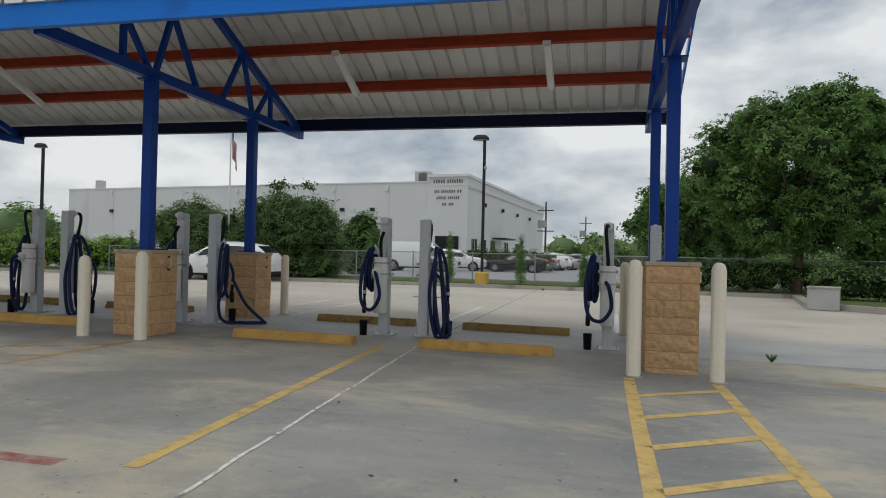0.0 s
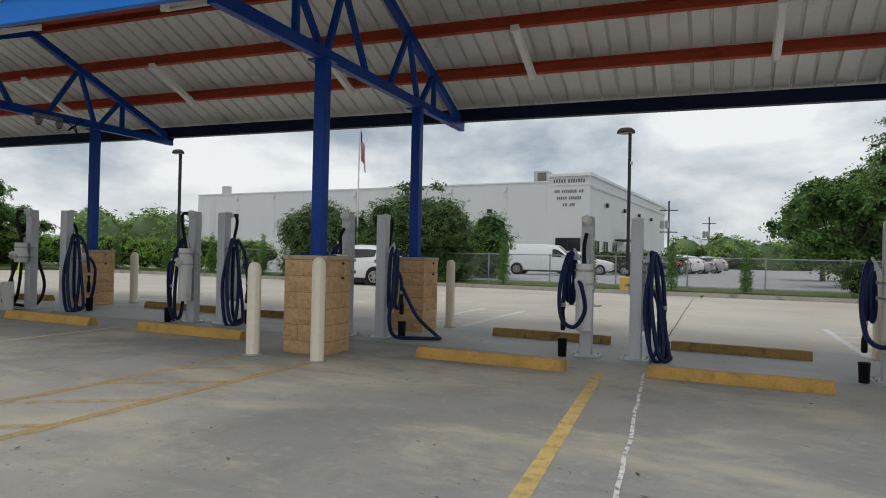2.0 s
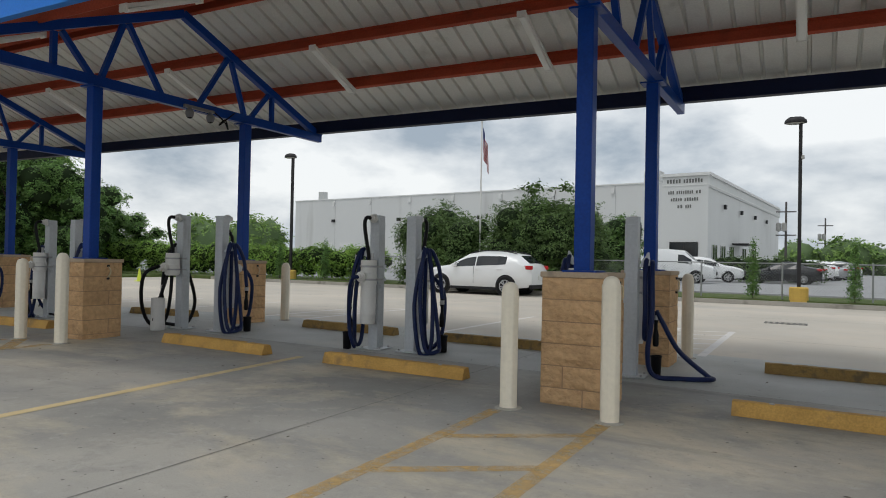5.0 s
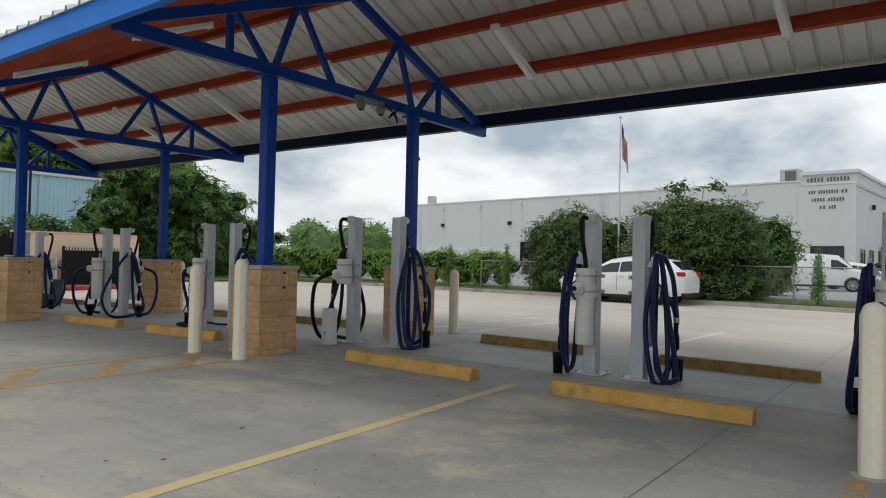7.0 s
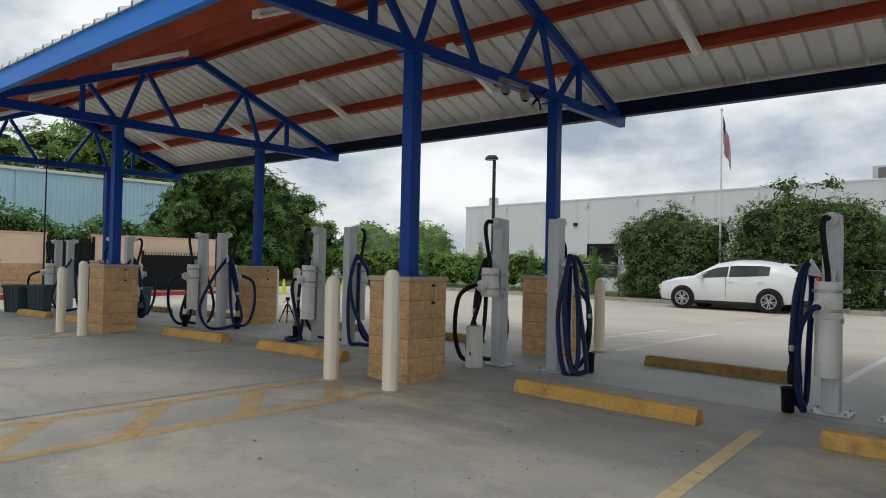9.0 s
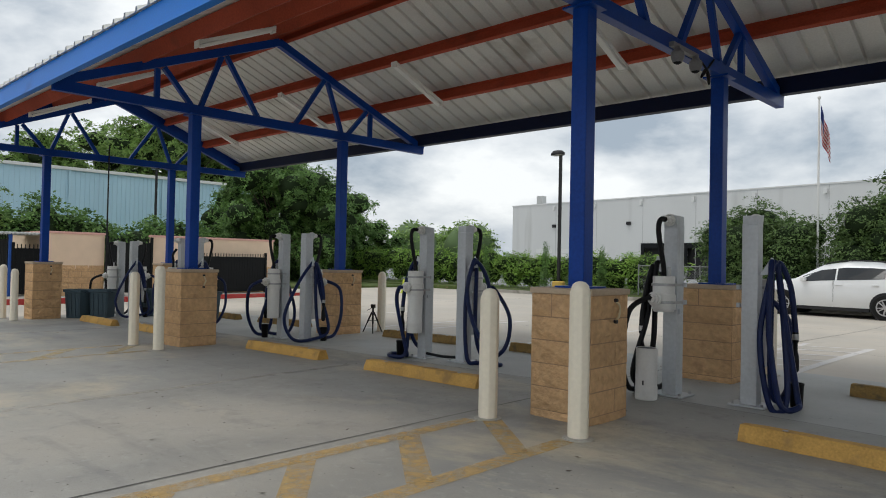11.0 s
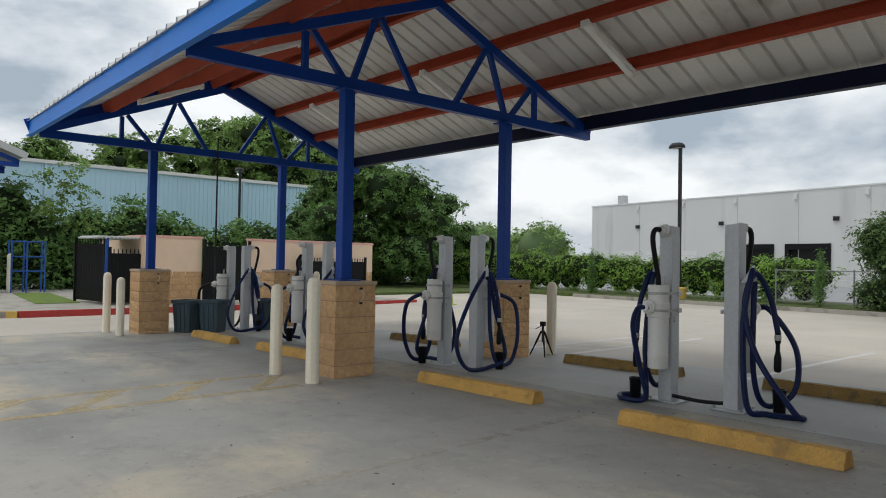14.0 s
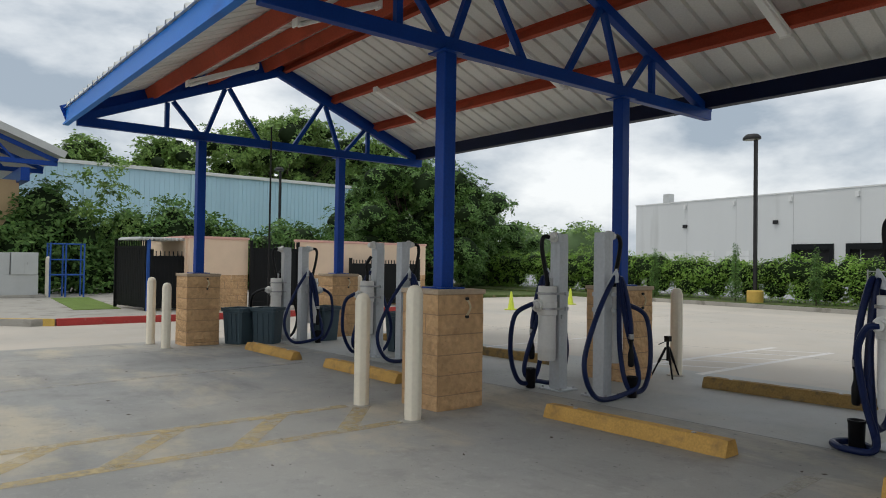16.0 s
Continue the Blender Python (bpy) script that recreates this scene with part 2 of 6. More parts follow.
M_STOP = mat("yellow_wheel_stop", (0.57, 0.335, 0.095), 0.75, vary=0.26, scale=3, fine=60, bump=0.2, dirt=(0.32, 0.20, 0.085), dirt_at=0.55)
# rear row's copy of the stop yellow: shade painted in as brown, plus dirt
M_STOP2 = mat("shaded_dirty_wheel_stop", (0.30, 0.195, 0.07), 0.85, vary=0.3, scale=5, fine=60, bump=0.2, dirt=(0.14, 0.11, 0.07), dirt_at=0.52)
M_POST = mat("galvanised_post", (0.52, 0.54, 0.56), 0.45, metal=0.25, vary=0.12, scale=4, fine=30, bump=0.03, streak=True, dirt=(0.36, 0.36, 0.36))
M_STRAP = mat("steel_strap", (0.42, 0.42, 0.42), 0.35, metal=0.8, vary=0.15)
M_PVC = mat("white_pvc_pipe", (0.72, 0.71, 0.68), 0.4, vary=0.07, scale=3, streak=True, dirt=(0.50, 0.48, 0.44), dirt_at=0.6, bump=0.02)
M_HOSE = mat("navy_fuel_hose", (0.008, 0.017, 0.070), 0.42, vary=0.3, scale=8, fine=90, bump=0.06)
M_BLACK = mat("black_rubber", (0.005, 0.005, 0.006), 0.5, vary=0.3, scale=6)
M_WHITEW = mat("white_tiltwall", (0.66, 0.665, 0.65), 0.8, vary=0.06, scale=0.3, streak=True, dirt=(0.52, 0.52, 0.50), dirt_at=0.6, bump=0.03)
M_TRIM = mat("white_trim_paint", (0.72, 0.72, 0.70), 0.6, vary=0.05)
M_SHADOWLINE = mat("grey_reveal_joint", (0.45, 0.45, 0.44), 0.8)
M_SIGN = mat("grey_sign_letters", (0.16, 0.16, 0.15), 0.5)
M_GLASS = mat("dark_window_glass", (0.02, 0.024, 0.028), 0.08, vary=0.2, scale=1, bump=0)
M_DARK = mat("dark_interior", (0.03, 0.03, 0.03), 0.8)
M_BRONZE = mat("bronze_pole", (0.028, 0.027, 0.028), 0.5, vary=0.15)
M_LENS = mat("lamp_lens", (0.35, 0.35, 0.33), 0.25)
M_ORANGEY = mat("yellow_pole_base", (0.60, 0.40, 0.10), 0.8, vary=0.2, dirt=(0.3, 0.24, 0.14))
M_GRASS = mat("verge_grass", (0.085, 0.12, 0.035), 0.9, vary=0.4, scale=2, fine=60, bump=0.3, dirt=(0.24, 0.20, 0.11), dirt_at=0.56)
M_LAWN = mat("green_lawn", (0.15, 0.22, 0.055), 0.9, vary=0.4, scale=3, fine=60, bump=0.4)
M_BARK = mat("bark", (0.09, 0.07, 0.055), 0.9, vary=0.3, fine=30, bump=0.4)
# near-black green of the filler lumps: paints the shade deep inside foliage
M_CORE = mat("inner_shade_green", (0.016, 0.030, 0.010), 0.9, vary=0.3)
M_LEAF = leaf_mat("shrub_leaves", (0.050, 0.098, 0.027), (0.165, 0.255, 0.082))
M_LEAFT = leaf_mat("oak_leaves", (0.058, 0.135, 0.034), (0.195, 0.330, 0.090))
M_LEAFL = leaf_mat("bright_hedge_leaves", (0.12, 0.25, 0.035), (0.29, 0.45, 0.085))
M_LEAFF = leaf_mat("distant_leaves", (0.12, 0.22, 0.055), (0.27, 0.40, 0.11))
M_CAR = mat("white_car_paint", (0.78, 0.79, 0.79), 0.16, vary=0.02, bump=0)
M_CARB = mat("black_car_paint", (0.012, 0.013, 0.015), 0.12, vary=0.1, bump=0)
M_CARS = mat("silver_car_paint", (0.42, 0.43, 0.44), 0.22, metal=0.5, vary=0.03, bump=0)
M_TYRE = mat("tyre_rubber", (0.014, 0.014, 0.014), 0.8, vary=0.2)
M_RIM = mat("alloy_rim", (0.55, 0.55, 0.56), 0.3, metal=0.85, vary=0.05)
M_TAIL = mat("red_tail_lamp", (0.45, 0.015, 0.02), 0.15, vary=0.1, bump=0)
M_HEADL = mat("clear_head_lamp", (0.60, 0.62, 0.63), 0.1, vary=0.1, bump=0)
M_PLASTIC = mat("dark_plastic_trim", (0.025, 0.025, 0.027), 0.6)
M_BLUEW = mat("pale_blue_metal_siding", (0.50, 0.70, 0.80), 0.5, vary=0.08, scale=0.4, streak=True, bump=0.02, dirt=(0.43, 0.60, 0.70))
M_STUCCO = mat("beige_stucco", (0.78, 0.60, 0.44), 0.9, vary=0.07, fine=60, bump=0.1)
M_PINK = mat("pink_coping", (0.72, 0.42, 0.36), 0.8, vary=0.1)
M_IRON = mat("black_iron_fence", (0.005, 0.006, 0.007), 0.5, vary=0.2)
M_BIN = mat("grey_bin_plastic", (0.060, 0.092, 0.112), 0.5, vary=0.15, bump=0.04)
M_CONE = mat("lime_cone_plastic", (0.62, 0.70, 0.08), 0.5, vary=0.1)
M_CABINET = mat("grey_steel_cabinet", (0.50, 0.51, 0.50), 0.5, vary=0.08)
M_WIRE = mat("galvanised_wire", (0.33, 0.34, 0.34), 0.5, metal=0.4)
M_FRED = mat("flag_red", (0.36, 0.03, 0.045), 0.8)
M_FWHITE = mat("flag_white", (0.68, 0.66, 0.64), 0.8)
M_FBLUE = mat("flag_blue", (0.025, 0.04, 0.14), 0.8)
M_CAMW = mat("camera_housing", (0.20, 0.20, 0.21), 0.35)
M_BLUERACK = mat("blue_rack_paint", (0.03, 0.10, 0.36), 0.45)
M_TAN = mat("tan_wall", (0.50, 0.36, 0.21), 0.85, vary=0.08)
M_PADLOCK = mat("brass_hasp", (0.62, 0.52, 0.34), 0.5, metal=0.3)
M_WOODPOLE = mat("weathered_pole", (0.11, 0.10, 0.095), 0.9)
M_BACK = mat("distant_woods", (0.12, 0.18, 0.08), 0.9, vary=0.4, scale=0.15, bump=0)


# ---- mesh helpers ----
def part(name, bm, material, parent=None, label=""):
    """Links a bmesh as one mesh object, under a thing or a part."""
    me = bpy.data.meshes.new(name)
    bm.to_mesh(me); bm.free()
    for m in (material if isinstance(material, (list, tuple)) else [material]):
        me.materials.append(m)
    ob = new(name, me)
    ob.parent = parent
    if label:
        ob["label"] = label
    return ob


def empty(name, m, label="", category="", group="", kind=""):
    ob = new(name)
    ob.empty_display_size = 0.2
    ob.matrix_basis = m
    return tagged(ob, label, category, group, kind)


def cube(bm, c, s, turn=None, bevel=0.0):
    m = Matrix.Translation(c) @ (turn or Matrix()) @ Matrix.Diagonal((*s, 1))
    r = bmesh.ops.create_cube(bm, size=1, matrix=m)
    if bevel:
        es = {e for v in r["verts"] for e in v.link_edges}
        bmesh.ops.bevel(bm, geom=list(es), offset=bevel, segments=2, affect="EDGES", profile=0.6)
    return bm


def box(c, s, turn=None, bevel=0.0):
    return cube(bmesh.new(), c, s, turn, bevel)


def beam(bm, p, q, w, h, bevel=0.0):
    """A bar from p to q, w wide across and h deep."""
    p, q = Vector(p), Vector(q)
    turn = (q - p).to_track_quat("X", "Z").to_matrix().to_4x4()
    return cube(bm, (p + q) / 2, ((q - p).length, w, h), turn, bevel)


def rod(bm, p, q, r, n=10, r2=None):
    p, q = Vector(p), Vector(q)
    turn = (q - p).to_track_quat("Z", "Y").to_matrix().to_4x4()
    bmesh.ops.create_cone(bm, cap_ends=True, segments=n, radius1=r, radius2=r if r2 is None else r2, depth=(q - p).length,
                          matrix=Matrix.Translation((p + q) / 2) @ turn)
    return bm


def smooth(ob, angle=40):
    for p in ob.data.polygons:
        p.use_smooth = True
    try:
        ob.data.set_sharp_from_angle(angle=radians(angle))
    except Exception:
        pass
    return ob


def lathe(rings, n=20, m=None, cap=True):
    """A turned body: rings of (radius, z)."""
    bm = bmesh.new()
    m = m or Matrix()
    rows = []
    for r, z in rings:
        rows.append([bm.verts.new(m @ Vector((r * math.cos(2 * math.pi * i / n), r * math.sin(2 * math.pi * i / n), z))) for i in range(n)])
    for a, b in zip(rows, rows[1:]):
        for i in range(n):
            bm.faces.new((a[i], a[(i + 1) % n], b[(i + 1) % n], b[i]))
    if cap:
        bm.faces.new(rows[-1]); bm.faces.new(rows[0][::-1])
    else:
        for i in range(n):
            bm.faces.new((rows[-1][i], rows[-1][(i + 1) % n], rows[0][(i + 1) % n], rows[0][i]))
    bmesh.ops.recalc_face_normals(bm, faces=bm.faces)
    return bm


def sweep(points, r, n=8, steps=7):
    """A round tube along a smooth path through the points."""
    P = [Vector(p) for p in points]
    P = [2 * P[0] - P[1]] + P + [2 * P[-1] - P[-2]]
    path = []
    for i in range(1, len(P) - 2):
        for s in range(steps):
            t = s / steps
            a, b, c, d = P[i - 1:i + 3]
            path.append(0.5 * (2 * b + (c - a) * t + (2 * a - 5 * b + 4 * c - d) * t * t + (3 * b - a - 3 * c + d) * t ** 3))
    path.append(P[-2])
    bm = bmesh.new()
    side, rows = None, []
    for i, p in enumerate(path):
        d = (path[min(i + 1, len(path) - 1)] - path[max(i - 1, 0)]).normalized()
        if side is None:
            side = d.orthogonal().normalized()
        side = (side - d * side.dot(d)).normalized()
        up = d.cross(side)
        rows.append([bm.verts.new(p + r * (side * math.cos(k * 2 * math.pi / n) + up * math.sin(k * 2 * math.pi / n))) for k in range(n)])
    for a, b in zip(rows, rows[1:]):
        for k in range(n):
            bm.faces.new((a[k], a[(k + 1) % n], b[(k + 1) % n], b[k]))
    bm.faces.new(rows[-1]); bm.faces.new(rows[0][::-1])
    return bm


def smoothstep(a, b, x):
    t = max(0.0, min(1.0, (x - a) / (b - a)))
    return t * t * (3 - 2 * t)


def gz(x, y):
    """Height of the paving: crowned along the canopy, level by the street."""
    c = -0.0145 * (math.sqrt(min(abs(x), 17) ** 2 + 1) - 1)
    k = smoothstep(5, 15, y)
    return c * (1 - k) - 0.13 * k


def kerb_y(x):
    return 19.35 - 0.05 * x


# ---- ground ----
def spread(inner, step, outer):
    v = [i * step for i in range(int(inner[0] / step), int(inner[1] / step) + 1)]
    return sorted([-s for s in outer if -s < v[0]] + v + [s for s in outer if s > v[-1]])


bm = bmesh.new()
gx = spread((-40, 40), 1.0, (48, 60, 90, 150, 400, 2500))
gy = spread((-16, 40), 1.0, (20, 30, 60, 48, 75, 150, 400, 2500))
grid = [[bm.verts.new((x, y, gz(x, y))) for x in gx] for y in gy]
for a, b in zip(grid, grid[1:]):
    for i in range(len(gx) - 1):
        bm.faces.new((a[i], a[i + 1], b[i + 1], b[i]))
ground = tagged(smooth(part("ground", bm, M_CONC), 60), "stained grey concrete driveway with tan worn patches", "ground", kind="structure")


def strip(name, pts, w, material, lift, label="", parent=None):
    """A thin strip lying on the ground along pts, w wide."""
    bm = bmesh.new()
    fine = []
    for (x0, y0), (x1, y1) in zip(pts, pts[1:]):
        n = max(1, int(math.hypot(x1 - x0, y1 - y0) / 0.4))
        fine += [(x0 + (x1 - x0) * i / n, y0 + (y1 - y0) * i / n) for i in range(n)]
    fine.append(pts[-1])
    rows = []
    for i, (x, y) in enumerate(fine):
        a, b = fine[max(0, i - 1)], fine[min(len(fine) - 1, i + 1)]
        dx, dy = b[0] - a[0], b[1] - a[1]
        L = math.hypot(dx, dy)
        nx, ny = -dy / L * w / 2, dx / L * w / 2
        rows.append([bm.verts.new((x + s * nx, y + s * ny, gz(x + s * nx, y + s * ny) + lift)) for s in (-1, 1)])
    for a, b in zip(rows, rows[1:]):
        bm.faces.new((a[0], b[0], b[1], a[1]))
    bmesh.ops.recalc_face_normals(bm, faces=bm.faces)
    ob = part(name, bm, material, parent)
    return ob


COLX = [14.46, 7.23, 0.0, -7.23, -14.46]
YF, YR, YC = -0.31, 2.67, 1.2
# slab joints
for x in (5.75, -0.72, -13.6):
    tagged(strip("joint", [(x, -14), (x, 18.5)], 0.007 if x > 1 else 0.014, M_JOINT, 0.003), "dark sealed joint between concrete slabs", "slab joint", kind="structure")
rnd = random.Random(4)
jag = [(11.16 + 0.064 * max(0.19 + 14 - 0.35 * i, 0) + rnd.uniform(-0.012, 0.012), -14 + 0.35 * i) for i in range(93)]
tagged(strip("joint_pale", [p for p in jag if p[1] < 0.5], 0.030, M_JOINTW, 0.004), "cracked pale sealant in a slab joint", "slab joint", kind="structure")
tagged(strip("joint", [p for p in jag if p[1] >= 0.5], 0.022, M_JOINT, 0.003), "dark cracked joint between concrete slabs", "slab joint", kind="structure")
for y in (0.97, 6.9, 12.6, -6.4):
    tagged(strip("joint", [(-19, y), (24, y)], 0.012, M_JOINT, 0.0035), "dark sealed joint between concrete slabs", "slab joint", kind="structure")

# painted markings
def marking(name, pts, w, m, label):
    tagged(strip(name, pts, w, m, 0.0032), label, "road marking", kind="structure")


for i, cx in enumerate(COLX[:4]):
    m = (M_YEL, M_YEL3, M_YEL3, M_YEL2)[i]
    for dx in (-0.5, 0.43):
        marking("hatch_edge", [(cx + dx, -1.15), (cx + dx, -5.4)], 0.12 if i < 2 else 0.15, m, "worn yellow edge line of a hatched box")
    for k in range(5):
        y = -2.05 - 0.95 * k
        ends = [(cx - 0.46, y - 0.12), (cx + 0.40, y + 0.5)] if i < 2 else [(cx - 0.46, y + 1.08), (cx + 0.40, y + 0.36)]
        marking("hatch_bar", ends, 0.11 if i < 2 else 0.17, m, "worn yellow bar of a hatched box")
    for dx in (-0.5, 0.5):
        marking("hatch_edge", [(cx + dx, 3.75), (cx + dx, 8.0)], 0.12, M_WHITE, "worn pale edge line of a hatched box")
    for k in range(5):
        y = 4.2 + 0.8 * k
        marking("hatch_bar", [(cx - 0.46, y), (cx + 0.46, y + 0.45)], 0.10, M_WHITE, "worn pale bar of a hatched box")
for x, m in ((10.70, M_YEL), (3.55, M_YELP), (-3.70, M_PALE), (-10.95, M_PALE)):
    marking("bay_line", [(x, 0.1), (x + 0.33, -5.6)], 0.11, m, "worn yellow bay line on concrete")
    marking("bay_line", [(x, 3.4), (x, 8.2)], 0.10, M_WHITE, "worn pale bay line on concrete")
marking("fire_lane_line", [(3.0, -5.75), (10.6, -5.66)], 0.14, M_RED, "faded red fire lane line")
marking("arrow_mark", [(16.1, -0.5), (16.9, -0.75)], 0.32, M_YEL2, "faded yellow arrow patch")


# ---- canopy ----
def roof_z(y):
    return 5.47 - (0.405 if y > YC else 0.42) * abs(y - YC)


X0, X1 = -14.725, 14.98
canopy = empty("canopy", pose(0, 0, 0), "blue steel gable canopy with galvanised deck and red purlins", "canopy", kind="structure")
RIB, RISE, PAN = 0.305, 0.055, 0.240


def deck(name, y_eave):
    """Trapezoid-ribbed sheets; ribs run up the slope."""
    xs = []
    n = round((X1 - X0) / RIB)
    for i in range(n):
        b = X0 + i * RIB
        xs += [(b, 0), (b + PAN, 0), (b + PAN + 0.016, RISE), (b + RIB - 0.016, RISE)]
    xs.append((X0 + n * RIB, 0))
    bm = bmesh.new()
    for i in range(n):
        seg = xs[4 * i:4 * i + 5]
        rows = []
        for lift in (0, 0.004):
            rows.append([[bm.verts.new((x, y, roof_z(y) + d + lift)) for x, d in seg] for y in (YC, y_eave)])
        for r in rows:
            for k in range(4):
                bm.faces.new((r[0][k], r[0][k + 1], r[1][k + 1], r[1][k]))
        for k in range(4):
            bm.faces.new((rows[0][1][k], rows[0][1][k + 1], rows[1][1][k + 1], rows[1][1][k]))
    bmesh.ops.recalc_face_normals(bm, faces=bm.faces)
    return part(name, bm, M_DECK, canopy, "ribbed galvanised roof deck, water-stained")


deck("roof_deck", -2.56)
deck("roof_deck", 4.90)
bm = bmesh.new()
for s in (-1, 1):
    beam(bm, (X0 - 0.02, YC + s * 0.12, 5.49), (X1 + 0.02, YC + s * 0.12, 5.49), 0.26, 0.012)
part("ridge_cap", bm, M_FASCIA, canopy)
# eaves
bm = box(((X0 + X1) / 2, -2.50, 3.75), (X1 - X0, 0.045, 0.29))
cube(bm, ((X0 + X1) / 2, -2.53, 3.62), (X1 - X0, 0.07, 0.03))
part("front_fascia", bm, M_FASCIA, canopy, "bright blue metal fascia")
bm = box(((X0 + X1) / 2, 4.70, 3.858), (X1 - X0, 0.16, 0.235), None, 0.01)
part("rear_fascia", bm, M_EAVE_SHADE, canopy, "blue metal eave channel, darkened as if in shade")
for x, depth in ((X0, 0.30), (X1, 0.15)):
    bm = bmesh.new()
    for ye in (-2.56, 4.90):
        drop = 0.045 - depth / 2
        beam(bm, (x, ye, roof_z(ye) + drop), (x, YC, roof_z(YC) + drop), 0.035, depth)
    part("rake_trim", bm, M_FASCIA if depth < 0.2 else M_BLUE, canopy, "blue rake trim")
# purlins: channels with lips
for y in (2.58, 3.67, -0.18, -1.27, 1.46, 0.94):
    bm = bmesh.new()
    zt = roof_z(y) - 0.012
    s = 1 if y > YC else -1
    tilt = Matrix.Rotation(-s * math.atan(0.41), 4, "X")
    mid = (X0 + X1) / 2
    for dy, dz, sy, sz in ((0, -0.11, 0.008, 0.22), (0.03, -0.003, 0.06, 0.008), (0.03, -0.217, 0.06, 0.008), (0.058, -0.205, 0.006, 0.03)):
        off = tilt @ Vector((0, -s * dy, dz))
        cube(bm, (mid, y + off.y, zt + off.z), (X1 - X0 - 0.06, sy, sz), tilt)
    part("purlin", bm, M_PURLIN, canopy, "red primer steel channel")


def truss(x):
    t = empty("truss", pose(x, 0, 0)); t.parent = canopy
    zb = 3.66
    part("bottom_chord", box((0, (-2.40 + 4.80) / 2, zb), (0.11, 7.2, 0.155), None, 0.008), M_BLUE, t)
    for ye in (-2.40, 4.80):
        bm = beam(bmesh.new(), (0, ye, 3.70), (0, YC, 5.118), 0.11, 0.13, 0.006)
        part("top_chord", bm, M_BLUE, t)
    def ztop(y):
        return 3.66 + 0.40 * (3.6 - abs(y - YC)) - 0.05
    web = [((-0.94, zb), (-0.94, ztop(-0.94))), ((-0.84, ztop(-0.84)), (-0.33, zb)), ((-0.25, zb), (0.12, ztop(0.12))), ((0.20, ztop(0.2)), (0.86, zb))]
    for s in (0, 1):
        for (ya, za_), (yb, zb_) in web:
            if s:
                ya, yb = 2 * YC - ya, 2 * YC - yb
            part("web", beam(bmesh.new(), (0, ya, za_), (0, yb, zb_), 0.075, 0.075, 0.005), M_BLUE, t)
    return t


t0 = truss(COLX[0])
for x in COLX[1:]:
    copy_thing(t0, pose(x, 0, 0))

# columns
for x in COLX:
    for y in (YF, YR):
        bm = box((0, 0, (1.10 + 3.59) / 2), (0.155, 0.155, 3.59 - 1.10), None, 0.012)
        cube(bm, (0, 0, 3.575), (0.30, 0.26, 0.02)); cube(bm, (0, 0, 1.118), (0.32, 0.32, 0.016))
        c = part("column", bm, M_BLUE, canopy, "blue square steel column")
        c.location = (x, y, 0)


def strip_light(x, y0, y1):
    s = 1 if y0 > YC else -1
    t = empty("strip_light", pose(x, 0, 0), "white fluorescent strip light hung under the canopy purlins", "strip light", "canopy strip lights")
    z0, z1 = roof_z(y0) - 0.285, roof_z(y1) - 0.285
    part("housing", beam(bmesh.new(), (0, y0, z0), (0, y1, z1), 0.13, 0.05, 0.008), M_TUBE, t)
    part("diffuser", beam(bmesh.new(), (0, y0 + s * 0.04, z0 - 0.045), (0, y1 - s * 0.04, z1 - 0.045), 0.10, 0.045, 0.018), M_LAMP, t)
    for y, z in ((y0, z0), (y1, z1)):
        part("end_cap", beam(bmesh.new(), (0, y - 0.012, z - 0.02), (0, y + 0.012, z - 0.02), 0.135, 0.10), M_TUBE, t)
    return t


for bay in range(4):
    for off in (1.72, 5.45):
        x = COLX[bay + 1] + off
        strip_light(x, 2.40, 3.56)
        strip_light(x, 0.0, -1.16)

# ---- pillars of split-face block ----
def rough_block(w, d, h, seed):
    """A split-face block: flat joints, uneven proud faces."""
    r = random.Random(seed)
    bm = bmesh.new()
    cube(bm, (0, 0, 0), (w, d, h))
    bmesh.ops.subdivide_edges(bm, edges=bm.edges[:], cuts=2, use_grid_fill=True)
    for v in bm.verts:
        edge = (abs(abs(v.co.x) - w / 2) < 1e-4) + (abs(abs(v.co.y) - d / 2) < 1e-4) + (abs(abs(v.co.z) - h / 2) < 1e-4)
        if edge == 1:
            if abs(abs(v.co.z) - h / 2) > 1e-4:
                v.co.x += math.copysign(r.uniform(-0.004, 0.018), v.co.x) if abs(abs(v.co.x) - w / 2) < 1e-4 else 0
                v.co.y += math.copysign(r.uniform(-0.004, 0.018), v.co.y) if abs(abs(v.co.y) - d / 2) < 1e-4 else 0
        else:
            v.co.x -= math.copysign(0.004, v.co.x) if abs(v.co.x) > w / 2 - 1e-4 else 0
            v.co.y -= math.copysign(0.004, v.co.y) if abs(v.co.y) > d / 2 - 1e-4 else 0
            v.co.z -= math.copysign(0.003, v.co.z) if abs(v.co.z) > h / 2 - 1e-4 else 0
    me = bpy.data.meshes.new("block")
    bm.to_mesh(me); bm.free(); me.materials.append(M_BLOCK)
    return me


FULL = [rough_block(0.594, 0.198, 0.198, s + 20) for s in range(5)]
BLOCKS = [rough_block(0.392, 0.198, 0.198, s) for s in range(4)]
HALF = [rough_block(0.204, 0.198, 0.198, s + 9) for s in range(3)]


